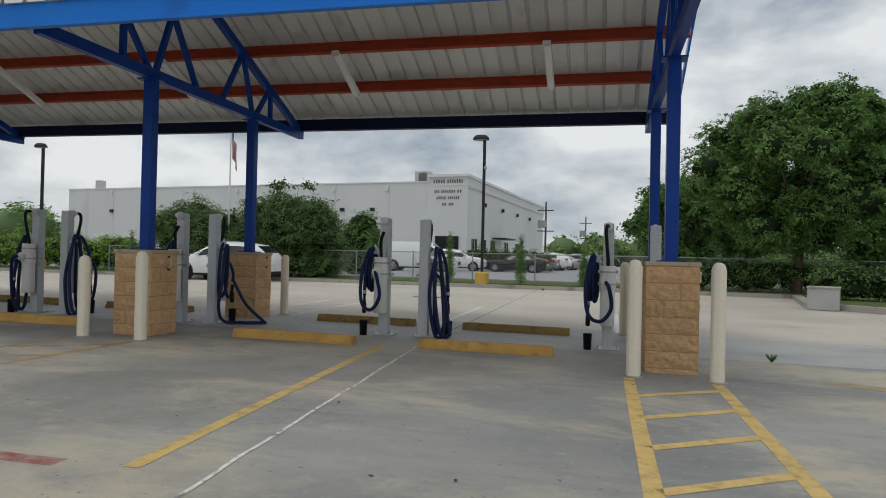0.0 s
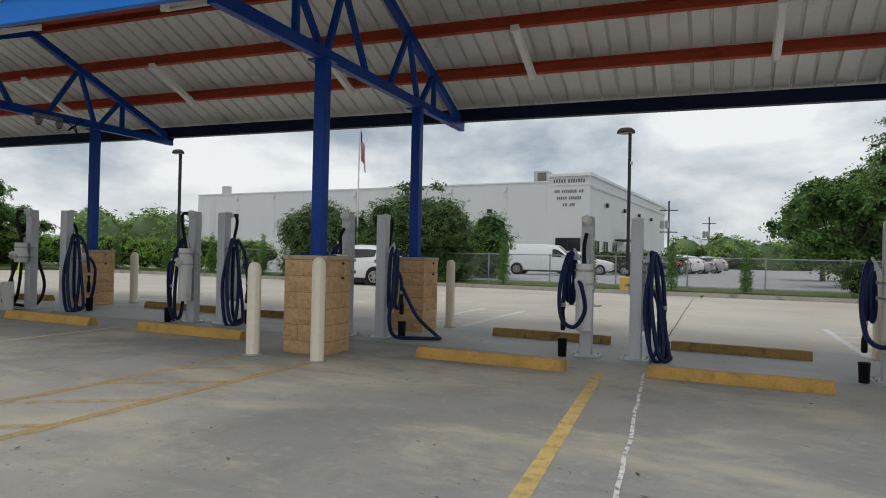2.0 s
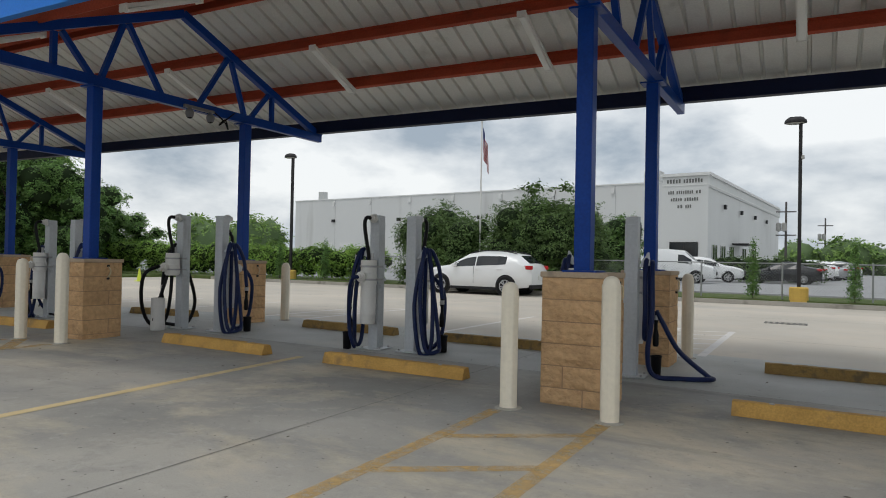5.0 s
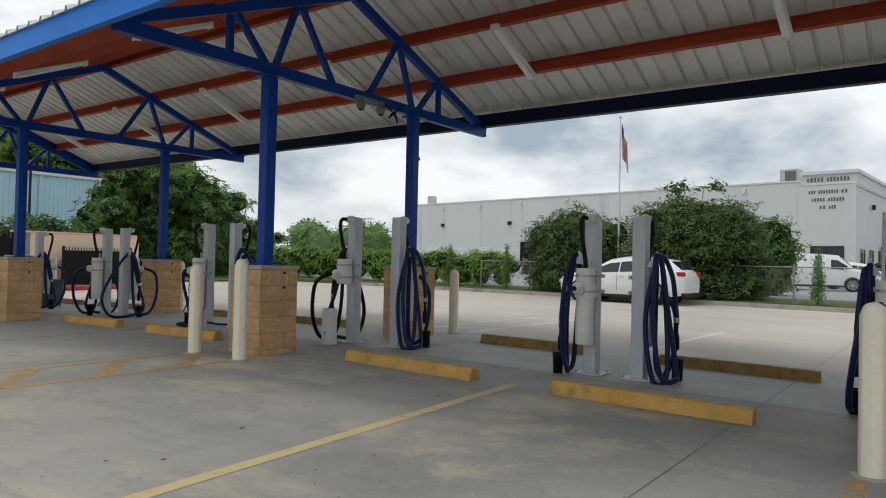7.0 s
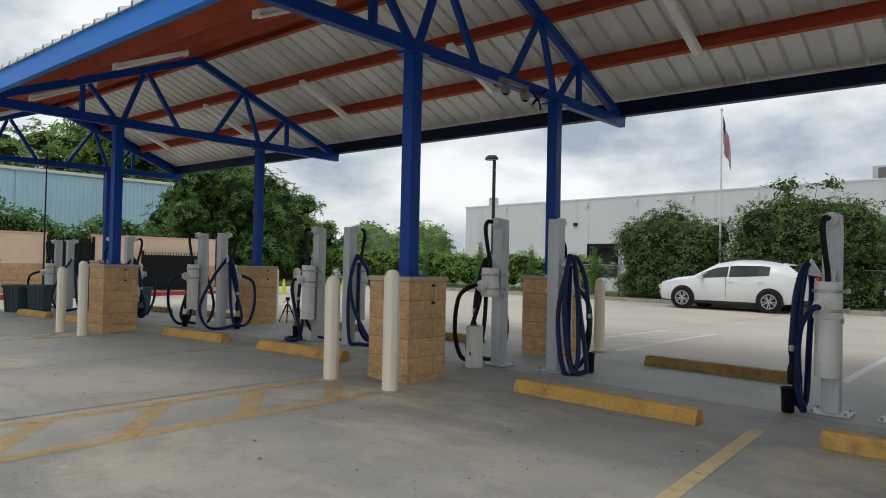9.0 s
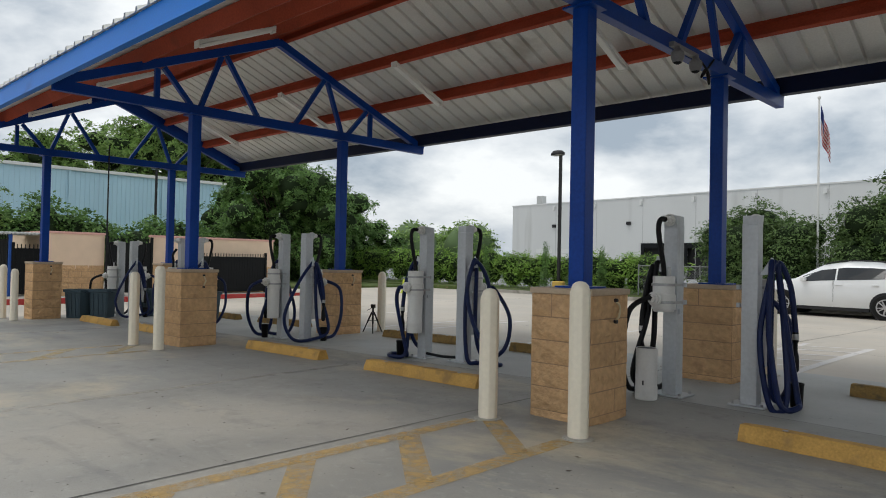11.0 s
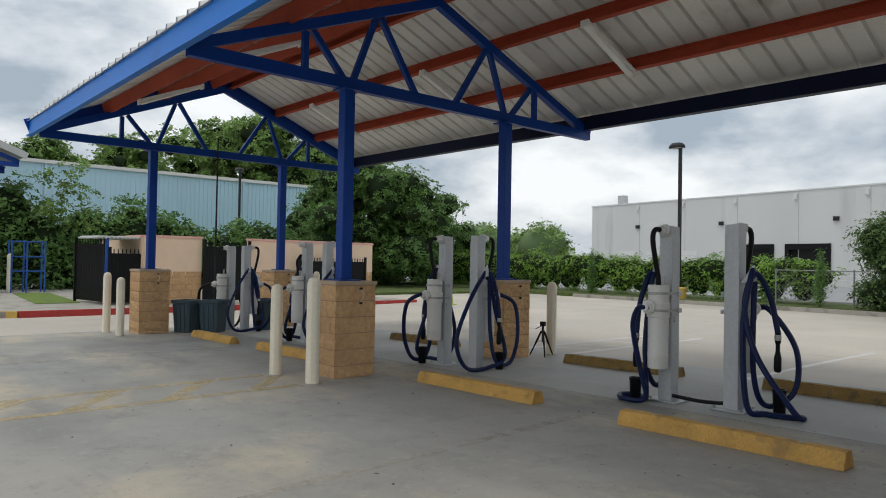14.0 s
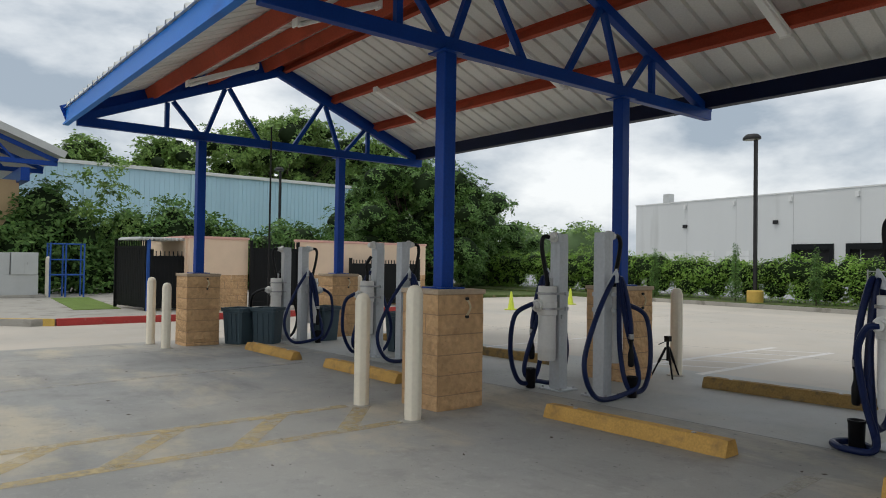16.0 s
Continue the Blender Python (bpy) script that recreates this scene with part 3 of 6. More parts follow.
def pillar(x, y, seed):
    r = random.Random(seed)
    g = gz(x, y)
    t = empty("block_pillar", pose(x, y, 0), "tan split-face block pillar round a blue column base", "pillar", "block pillars")
    part("mortar_core", box((0, 0, (1.06 + g - 0.05) / 2), (0.592, 0.592, 1.06 - g + 0.05)), M_MORTAR, t)
    part("cap", box((0, 0, 1.085), (0.63, 0.63, 0.05), None, 0.01), M_CAP, t)
    k, z = 0, 1.06
    while z > g + 0.02:
        h = min(0.2, z - g + 0.03)
        for side in range(4):
            turn = Matrix.Rotation(math.pi / 2 * side, 4, "Z")
            long_first = (side + k) % 2
            for me, dx in ((r.choice(FULL), 0.0),) if r.random() < 0.86 else ((r.choice(BLOCKS), -0.105 if long_first else 0.105), (r.choice(HALF), 0.198 if long_first else -0.198)):
                ob = new("block", me); ob.parent = t
                # corners overlap inside the core; each face shows one long and one half block
                ob.matrix_basis = turn @ Matrix.Translation((dx, -0.205, z - h / 2)) @ Matrix.Diagonal((0.995 if side % 2 else 1.0, 1.0, h / 0.2 * 0.985, 1))
        z -= 0.2; k += 1
    smooth(part("hasp", sweep([(0.325, 0.05, 1.0), (0.352, 0.055, 0.98), (0.350, 0.075, 0.93), (0.352, 0.05, 0.88), (0.322, 0.055, 0.85)], 0.011, 6, 4), M_PADLOCK, t, "bent brass handle"))
    for z in (1.015, 0.835):
        part("bolt", rod(bmesh.new(), (0.31, 0.055, z), (0.336, 0.055, z), 0.017, 8), M_BRONZE, t)
    return t


for i, x in enumerate(COLX):
    pillar(x, YF, i)
    pillar(x, YR, i + 20)


# ---- bollards ----
def bollard(x, y, h):
    t = empty("bollard", pose(x, y, gz(x, y)), "cream plastic-sleeved round-topped bollard in concrete", "bollard", "bollards round the pillars")
    rings = [(0.078, -0.03), (0.078, 0.02), (0.074, 0.05), (0.074, h - 0.085), (0.071, h - 0.06), (0.060, h - 0.028), (0.040, h - 0.009), (0.012, h)]
    bm = lathe(rings, 48)
    for v in bm.verts:
        k = 1 + 0.09 * max(0.0, math.cos(8 * math.atan2(v.co.y, v.co.x))) ** 3 * (0.04 < v.co.z < h - 0.07)
        v.co.x *= k; v.co.y *= k
    smooth(part("sleeve", bm, M_BOLL, t), 50)
    part("footing", lathe([(0.12, -0.03), (0.118, 0.006), (0.08, 0.012)], 20), M_KERB, t)
    return t


TOPS = [(1.12, 1.12), (1.01, 1.10), (1.10, 1.19), (1.06, 1.16), (1.04, 0.95)]
for x, (a, b) in zip(COLX, TOPS):
    bollard(x - 0.445, -1.01, a - gz(x, -1)); bollard(x + 0.445, -1.01, b - gz(x, -1))
    bollard(x + 0.355, 3.44, 1.08 - gz(x, 3.4)); bollard(x - 0.42, 3.44, 1.08 - gz(x, 3.4))


# ---- wheel stops ----
def wheel_stop(x, y, seed, shaded=False):
    r = random.Random(seed)
    bm = bmesh.new()
    L = 1.83
    prof = [(-0.095, 0), (-0.085, 0.05), (-0.05, 0.125), (0.05, 0.125), (0.085, 0.05), (0.095, 0)]
    rows = []
    n = 12
    for i in range(n + 1):
        u = -L / 2 + L * i / n
        e = 0.018 if i in (0, n) else 0
        rows.append([bm.verts.new((u, py * (1 - e) + r.uniform(-0.002, 0.002), pz * (1 - e * 1.5) + (r.uniform(-0.004, 0.002) if pz else 0))) for py, pz in prof])
    for a, b in zip(rows, rows[1:]):
        for k in range(5):
            bm.faces.new((a[k], a[k + 1], b[k + 1], b[k]))
        bm.faces.new((a[5], a[0], b[0], b[5]))
    bm.faces.new(rows[0][::-1]); bm.faces.new(rows[-1])
    bmesh.ops.recalc_face_normals(bm, faces=bm.faces)
    slope = math.degrees(math.atan(gz(x + 0.9, y) - gz(x - 0.9, y)) / 1.8)
    t = empty("wheel_stop", pose(x, y, gz(x, y) + 0.002, 0, -slope, r.uniform(-1.2, 1.2)), "dirty yellow concrete wheel stop, darkened as if in shade" if shaded else "chipped yellow concrete wheel stop on the driveway", "wheel stop", "wheel stops")
    part("stop_body", bm, M_STOP2 if shaded else M_STOP, t)
    for dx in (-0.6, 0.6):
        part("pin", lathe([(0.022, 0.118), (0.022, 0.127), (0.012, 0.130)], 8, Matrix.Translation((dx, 0, 0))), M_STRAP, t)
    return t


for k, (x, y) in enumerate([(12.12, 0.16), (9.42, -0.02), (4.96, -0.02), (2.22, -0.05), (-2.33, 0.05), (-5.22, 0.14), (-9.45, 0.12), (-12.2, 0.12)]):
    wheel_stop(x, y, k)
    wheel_stop(x + (0.1 if x > 0 else 0.0), 2.92 if x < 0 else 2.78, k + 30, True)

# ---- filling posts ----
def station(x, y, turn, kind, seed):
    """A square post with a white pipe holder strapped on, a fuel hose on a hook, and a nozzle cup."""
    label = {"tight": "grey steel filling post, white pipe holder, tightly hung navy hose",
             "drop": "grey steel filling post, white pipe holder, navy hose hung straight down",
             "hang": "grey steel filling post, navy hose in long loops to the floor",
             "cross": "grey steel filling post, crossed dark hose loops reaching the floor",
             "loops": "grey steel filling post, white pipe holder, wide dark hose loops",
             "floor": "grey steel filling post with navy hose piled at its foot",
             "spill": "grey steel filling post with navy hose trailing over the floor",
             "broken": "grey steel filling post, its white pipe holder broken off"}[kind]
    r = random.Random(seed)
    t = empty("filling_post", pose(x, y, gz(x, y), 0, 0, turn + r.uniform(-3, 3)), label, "filling post", "gas filling posts")
    # post and plate
    H = 1.80
    bm = box((0, 0, H / 2 - 0.03), (0.15, 0.15, H - 0.06), None, 0.01)
    part("post", bm, M_POST, t)
    bp = part("base_plate", box((0, 0, 0.012), (0.34, 0.30, 0.016), None, 0.003), M_POST, t)
    for sx in (-0.135, 0.135):
        for sy in (-0.115, 0.115):
            part("bolt", rod(bmesh.new(), (sx, sy, 0.015), (sx, sy, 0.045), 0.013, 6), M_STRAP, bp)
    # raised bracket with pipe flange
    bm = bmesh.new()
    v = [bm.verts.new(p) for p in ((-0.07, 0.07, H - 0.06), (0.07, 0.07, H - 0.06), (0.07, 0.07, H + 0.02), (-0.07, 0.07, H + 0.02), (-0.07, -0.11, H + 0.03), (0.07, -0.11, H + 0.03), (0.07, -0.075, H - 0.10), (-0.07, -0.075, H - 0.10))]
    for f in ((0, 1, 2, 3), (3, 2, 5, 4), (4, 5, 6, 7), (1, 6, 5, 2), (0, 3, 4, 7), (0, 7, 6, 1)):
        bm.faces.new([v[i] for i in f])
    bmesh.ops.recalc_face_normals(bm, faces=bm.faces)
    part("top_bracket", bm, M_POST, t)
    m = Matrix.Translation((0, -0.09, H - 0.015)) @ Matrix.Rotation(math.pi / 2, 4, "X")
    smooth(part("flange", lathe([(0.062, -0.01), (0.062, 0.025), (0.048, 0.03), (0.048, 0.06), (0.04, 0.065), (0.036, 0.10)], 18, m), M_PVC, t))
    # pipe holder
    cy = -0.205
    low = 0.86 if kind == "broken" else 0.36
    rings = [(0.098, low), (0.103, low + 0.012), (0.103, 0.88), (0.116, 0.885), (0.116, 1.03), (0.108, 1.035), (0.108, 1.21), (0.100, 1.215), (0.092, 1.21), (0.09, 1.17)]
    if kind != "broken":
        rings = rings[:2] + [(0.103, 0.48), (0.106, 0.49)] + [(0.106, 0.5), (0.103, 0.51)] + rings[2:]
    smooth(part("pipe_holder", lathe(rings, 24, Matrix.Translation((0, cy, 0))), M_PVC, t, "white plastic pipe"))
    for z in (1.13, 0.955):
        bm = lathe([(0.119, z - 0.013), (0.121, z - 0.01), (0.121, z + 0.01), (0.119, z + 0.013)], 24, Matrix.Translation((0, cy, 0)))
        for sx in (-0.118, 0.118):
            cube(bm, (sx, -0.11, z), (0.012, 0.22, 0.026))
        s = part("strap", bm, M_STRAP, t, "steel band")
        for sx in (-0.13, 0.13):
            part("clamp", box((sx, -0.02, z), (0.03, 0.05, 0.045), None, 0.004), M_POST, s)
    part("bracket", box((0.085, -0.03, 0.86), (0.03, 0.05, 0.05), None, 0.004), M_POST, t)
    m = Matrix.Translation((-0.02, cy - 0.10, 0.99)) @ Matrix.Rotation(math.pi / 2, 4, "X")
    smooth(part("outlet", lathe([(0.060, -0.02), (0.060, 0.03), (0.072, 0.035), (0.072, 0.06), (0.056, 0.065), (0.056, 0.085), (0.042, 0.09), (0.038, 0.12)], 18, m), M_PVC, t))
    # upper hose, from flange into the holder
    upper = [(0, -0.17, H - 0.015), (-0.02, -0.255, H - 0.02), (-0.03, -0.275, H - 0.12), (-0.015, -0.25, H - 0.32), (0, -0.215, 1.30), (0, cy, 1.17)]
    if r.random() < 0.25:
        upper = [(0.01, cy + 0.06, 1.60), (0, -0.22, 1.48), (-0.01, -0.2, 1.34), (0, cy, 1.17)]
    smooth(part("upper_hose", sweep(upper, 0.026), M_BLACK, t, "black rubber hose"))
    part("valve", box((0.045, cy + 0.02, 1.26), (0.03, 0.03, 0.10), None, 0.006), M_STRAP, t)
    # hook fin
    bm = bmesh.new()
    v = [bm.verts.new(p) for p in ((-0.08, -0.05, 1.25), (-0.08, 0.05, 1.25), (-0.20, 0.04, 1.27), (-0.20, -0.04, 1.27), (-0.19, 0, 1.42), (-0.17, 0, 1.42))]
    for f in ((0, 1, 2, 3), (3, 2, 4), (2, 1, 5, 4), (1, 0, 5), (0, 3, 4, 5)):
        bm.faces.new([v[i] for i in f])
    bmesh.ops.recalc_face_normals(bm, faces=bm.faces)
    part("hook", bm, M_POST, t, "grey steel hose hook")
    # long hose
    j = lambda a: r.uniform(-a, a)
    out = (-0.02, cy - 0.20, 0.99)
    if kind == "spill":
        path = [out, (-0.06, cy - 0.22, 1.0), (-0.14, -0.42, 0.80), (-0.16, -0.30, 0.45), (-0.16, -0.12, 0.55), (-0.17, -0.05, 1.29), (-0.16, 0.06, 1.24), (-0.18, 0.16, 0.80), (-0.17, 0.10, 0.45), (-0.20, -0.06, 0.62),
                (-0.22, -0.05, 1.28), (-0.24, 0.10, 1.15), (-0.26, 0.20, 0.70), (-0.22, 0.22, 0.30), (-0.28, 0.16, 0.06), (-0.55, 0.05, 0.03), (-0.86, -0.10, 0.03), (-0.80, -0.22, 0.05), (-0.50, -0.22, 0.30), (-0.32, -0.18, 0.62), (-0.245, -0.19, 0.75)]
        end = Vector((-0.245, -0.19, 0.70))
        cup_at = (-0.25, -0.20)
    elif kind == "tight":
        path = [out, (0.03, cy - 0.26, 0.90), (0.06, cy - 0.22, 0.62), (-0.08, cy - 0.20, 0.42 + j(.03)), (-0.26, -0.33, 0.52), (-0.31, -0.22, 0.92), (-0.24, -0.07, 1.33), (-0.19, 0.03, 1.22), (-0.19, 0.0, 0.86),
                (-0.23, -0.08, 0.72), (-0.26, -0.12, 0.95), (-0.22, -0.05, 1.35), (-0.16, 0.02, 1.2), (-0.15, -0.02, 0.82), (-0.19, -0.11, 0.70), (-0.21, -0.14, 1.0), (-0.20, -0.07, 1.34), (-0.25, -0.16, 1.12), (-0.27, -0.18, 0.72)]
        end = Vector((-0.27, -0.18, 0.70))
        cup_at = (-0.27, -0.20)
    elif kind == "drop":
        path = [out, (-0.07, cy - 0.26, 0.97), (-0.18, cy - 0.18, 0.78), (-0.22, -0.31, 0.30), (-0.17, -0.27, 0.06), (-0.22, -0.19, 0.13), (-0.25, -0.14, 0.72), (-0.22, -0.05, 1.34), (-0.18, 0.04, 1.20), (-0.19, 0.0, 0.6),
                (-0.20, -0.07, 0.10), (-0.27, -0.12, 0.14), (-0.26, -0.12, 0.80), (-0.22, -0.04, 1.35), (-0.27, -0.15, 1.1), (-0.29, -0.21, 0.64)]
        end = Vector((-0.29, -0.21, 0.62))
        cup_at = (-0.31, -0.23)
    elif kind == "hang":
        path = [out, (-0.10, cy - 0.25, 0.95), (-0.24, -0.44, 0.72), (-0.26, -0.34, 0.2 + j(.04)), (-0.20, -0.14, 0.05), (-0.16, -0.05, 0.3), (-0.17, -0.03, 1.31), (-0.19, 0.07, 1.25), (-0.20, 0.14, 0.70), (-0.30, 0.16, 0.09),
                (-0.43, 0.06, 0.05), (-0.40, -0.03, 0.16), (-0.30, -0.05, 0.75), (-0.21, -0.04, 1.35), (-0.18, 0.06, 1.22), (-0.12, 0.15, 0.65), (-0.22, 0.17, 0.06 + j(.02)), (-0.34, 0.08, 0.10), (-0.27, -0.06, 0.8), (-0.22, -0.05, 1.36), (-0.30, -0.16, 1.15), (-0.34, -0.20, 0.72)]
        end = Vector((-0.34, -0.20, 0.70))
        cup_at = (-0.35, -0.22)
    elif kind == "cross":
        path = [out, (-0.14, cy - 0.26, 0.97), (-0.38, -0.50, 0.60), (-0.42, -0.36, 0.2), (-0.22, -0.2, 0.06), (-0.16, -0.06, 0.4), (-0.17, -0.04, 1.31), (-0.18, 0.07, 1.26), (-0.15, 0.14, 0.8), (-0.2, 0.15, 0.10),
                (-0.36, 0.10, 0.04), (-0.64, 0.0, 0.04), (-0.60, 0.09, 0.10), (-0.30, 0.15, 0.55), (-0.15, 0.11, 1.0), (-0.19, 0.0, 1.34), (-0.28, -0.12, 1.15), (-0.34, -0.18, 0.78)]
        end = Vector((-0.34, -0.18, 0.76))
        cup_at = (-0.35, -0.20)
    elif kind == "floor":
        path = [out, (-0.10, cy - 0.22, 0.97), (-0.18, cy - 0.18, 0.78), (-0.16, -0.30, 0.40), (-0.10, -0.25, 0.06), (-0.30, -0.12, 0.035), (-0.40, -0.28, 0.035), (-0.25, -0.42, 0.035), (-0.08, -0.32, 0.05),
                (-0.14, -0.20, 0.30), (-0.19, -0.12, 0.8), (-0.17, -0.04, 1.30), (-0.16, 0.07, 1.2), (-0.17, 0.18, 0.7), (-0.16, 0.2, 0.25), (-0.20, 0.05, 0.14), (-0.22, -0.10, 0.5), (-0.2, -0.03, 1.32), (-0.24, -0.16, 1.05), (-0.26, -0.20, 0.70)]
        end = Vector((-0.26, -0.20, 0.70))
        cup_at = (-0.24, -0.24)
    else:
        a, b = 0.50 + j(0.06), (0.52 if turn else 0.38) + j(0.05)
        path = [out, (-0.06, cy - 0.22, 1.0), (-0.16, -a - 0.08, 0.86), (-0.24, -a - 0.05, 0.42), (-0.28, -a + 0.14, 0.09), (-0.24, -0.14, 0.12), (-0.16, -0.10, 0.55), (-0.17, -0.05, 1.29),
                (-0.16, 0.05, 1.27), (-0.17, b * 0.6, 0.9), (-0.19, b, 0.42), (-0.22, b * 0.72, 0.07), (-0.26, 0.02, 0.05), (-0.30, -0.26, 0.20), (-0.20, -0.16, 0.8), (-0.20, -0.04, 1.31), (-0.22, -0.12, 1.15), (-0.24, -0.18, 0.85), (-0.245, -0.19, 0.70)]
        end = Vector((-0.245, -0.19, 0.70))
        cup_at = (-0.25, -0.20)
    smooth(part("hose", sweep(path, 0.0280), M_HOSE if kind != "broken" and (turn or r.random() < 0.8) else M_BLACK, t, "dark navy fuel hose"))
    noz = lathe([(0.026, 0.02), (0.028, 0), (0.028, -0.07), (0.020, -0.09), (0.020, -0.16), (0.034, -0.22), (0.034, -0.34), (0.024, -0.36)], 14, Matrix.Translation(end))
    nz_ = smooth(part("nozzle", noz, M_BLACK, t, "black filling nozzle"))
    part("collar", lathe([(0.03, 0.0), (0.031, -0.005), (0.031, -0.05), (0.03, -0.055)], 14, Matrix.Translation(end)), M_STRAP, nz_)
    cx, cyy = cup_at
    cup = lathe([(0.050, 0.004), (0.055, 0.01), (0.062, 0.21), (0.066, 0.215), (0.066, 0.235), (0.056, 0.235), (0.050, 0.20)], 16, Matrix.Translation((cx, cyy, 0)))
    smooth(part("nozzle_cup", cup, M_BLACK, t, "black rubber nozzle cup"))
    return t


PAIRS = [(13.74, "tight", "hang"), (10.33, "tight", "hang"), (6.74, "loops", "spill"), (3.84, "drop", "hang"), (0.14, "broken", "hang"),
         (-3.56, "floor", "cross"), (-7.10, "loops", "loops"), (-10.95, "loops", "loops"), (-14.22, "loops", "loops")]
GAP = {13.74: 0.66, 10.33: 0.62, 6.74: 0.55, 3.84: 0.54, 0.14: 0.74, -3.56: 0.68, -7.10: 0.60}
for k, (x, a, b) in enumerate(PAIRS):
    d = -0.08 if x == 0.14 else 0.04 if x < -3 else 0.0
    station(x, 1.30 + d, 0, a, 3 * k + 1)
    station(x + GAP.get(x, 0.62), 1.37 + d / 2, 180, b, 3 * k + 50)
# the broken-off half of a pipe holder on the floor
bx, by = 0.06, 0.82
can = empty("pipe_piece", pose(bx, by, gz(bx, by) + 0.002), "broken-off white plastic pipe piece standing on the floor", "pipe piece")
smooth(part("pipe", lathe([(0.104, 0), (0.108, 0.01), (0.108, 0.12), (0.104, 0.13), (0.104, 0.50), (0.096, 0.505), (0.09, 0.48)], 24), M_PVC, can))
part("pipe_lining", lathe([(0.085, 0.49), (0.086, 0.495), (0.086, 0.502), (0.05, 0.503)], 24), M_BLACK, can)
part("mark", box((0.02, -0.108, 0.17), (0.014, 0.004, 0.045)), M_BLACK, can)
# cable between two posts
bm = sweep([(-3.5, 1.30, gz(-3.5, 1.3) + 0.07), (-3.2, 1.33, gz(-3.2, 1.3) + 0.05), (-2.95, 1.36, gz(-3, 1.3) + 0.06)], 0.02)
tagged(smooth(part("hose_link", bm, M_BLACK)), "black hose lying between two filling posts", "hose")

# security cameras under the third truss
cc = empty("security_camera", pose(COLX[2] + 0.02, 1.62, 3.55), "pair of grey dome cameras with loose cables under a truss", "camera")
for dy in (-0.32, 0.12):
    p = smooth(part("dome", lathe([(0.02, -0.10), (0.05, -0.09), (0.064, -0.055), (0.068, -0.03), (0.068, 0.01), (0.04, 0.04), (0.025, 0.08)], 16, Matrix.Translation((0.09, dy, -0.02))), M_CAMW, cc))
    part("lens_dome", lathe([(0.015, -0.112), (0.04, -0.10), (0.05, -0.08), (0.045, -0.07)], 14, Matrix.Translation((0.09, dy, -0.02))), M_BLACK, p)
part("mount", box((0.06, -0.1, 0.07), (0.06, 0.62, 0.05), None, 0.006), M_CAMW, cc)
part("cable", sweep([(0.05, 0.2, 0.1), (0.10, 0.42, -0.05), (0.06, 0.55, -0.16), (0.04, 0.50, 0.0), (0.06, 0.35, -0.12), (0.05, 0.7, 0.15)], 0.012, 6), M_BLACK, cc)

# ---- loose things under and round the canopy ----
def tripod(x, y):
    t = empty("tripod", pose(x, y, gz(x, y)) @ Matrix.Diagonal((0.78, 0.78, 0.78, 1)), "small black camera tripod standing on concrete", "tripod")
    for a in (80, 200, 320):
        c, s = math.cos(radians(a)), math.sin(radians(a))
        bm = rod(bmesh.new(), (0.03 * c, 0.03 * s, 0.50), (0.15 * c, 0.15 * s, 0.25), 0.022, 8)
        rod(bm, (0.15 * c, 0.15 * s, 0.25), (0.27 * c, 0.27 * s, 0.005), 0.015, 8)
        lg = part("leg", bm, M_BLACK, t)
        part("clamp", rod(bmesh.new(), (0.14 * c, 0.14 * s, 0.27), (0.155 * c, 0.155 * s, 0.235), 0.02, 8), M_PLASTIC, lg)
    part("centre_column", rod(bmesh.new(), (0, 0, 0.28), (0, 0, 0.62), 0.024, 8), M_BLACK, t)
    part("head", box((0, 0, 0.65), (0.10, 0.08, 0.09), None, 0.008), M_BLACK, t)
    part("pan_handle", rod(bmesh.new(), (0, 0, 0.62), (-0.14, -0.06, 0.54), 0.008, 6), M_BLACK, t)
    bm = bmesh.new()
    for a in (80, 200, 320):
        rod(bm, (0, 0, 0.30), (0.13 * math.cos(radians(a)), 0.13 * math.sin(radians(a)), 0.29), 0.006, 6)
    part("spreader", bm, M_BLACK, t)


tripod(-6.85, 3.2)


def bin_(x, y, rz, lying):
    t = empty("storage_bin", pose(x, y, gz(x, y) + (0.24 if lying else 0), 0, 88 if lying else 0, rz), "grey-blue plastic bin " + ("tipped on its side by a filling post" if lying else "standing by a filling post"), "bin")
    bm = bmesh.new()
    rows = []
    for z, s in ((0, 0.84), (0.02, 0.86), (0.60, 1.02), (0.61, 1.14), (0.67, 1.14), (0.67, 0.99), (0.06, 0.82)):
        ring = []
        for sx, sy in ((-1, -1), (1, -1), (1, 1), (-1, 1)):
            for kx, ky in (((1, 0.85), (0.85, 1)) if (sx * sy > 0) else ((0.85, 1), (1, 0.85))):
                ring.append(bm.verts.new((sx * kx * 0.23 * s, sy * ky * 0.22 * s, z)))
        rows.append(ring)
    for a, b in zip(rows, rows[1:]):
        for i in range(8):
            bm.faces.new((a[i], a[(i + 1) % 8], b[(i + 1) % 8], b[i]))
    bm.faces.new(rows[0][::-1]); bm.faces.new(rows[-1])
    bmesh.ops.recalc_face_normals(bm, faces=bm.faces)
    part("tub", bm, M_BIN, t)
    for sx in (-0.25, 0.25):
        part("grip", box((sx * 1.06, 0, 0.60), (0.05, 0.16, 0.03), None, 0.008), M_BIN, t)
    for sx in (-0.11, 0.0, 0.11):
        part("rib", box((sx, -0.212, 0.31), (0.02, 0.02, 0.52), Matrix.Rotation(0.06, 4, "X")), M_BIN, t)


bin_(-14.12, 0.36, 25, False)
bin_(-13.85, 0.80, 40, False)
bin_(-13.75, 1.95, 10, False)
bin_(-11.3, 2.1, 10, False)


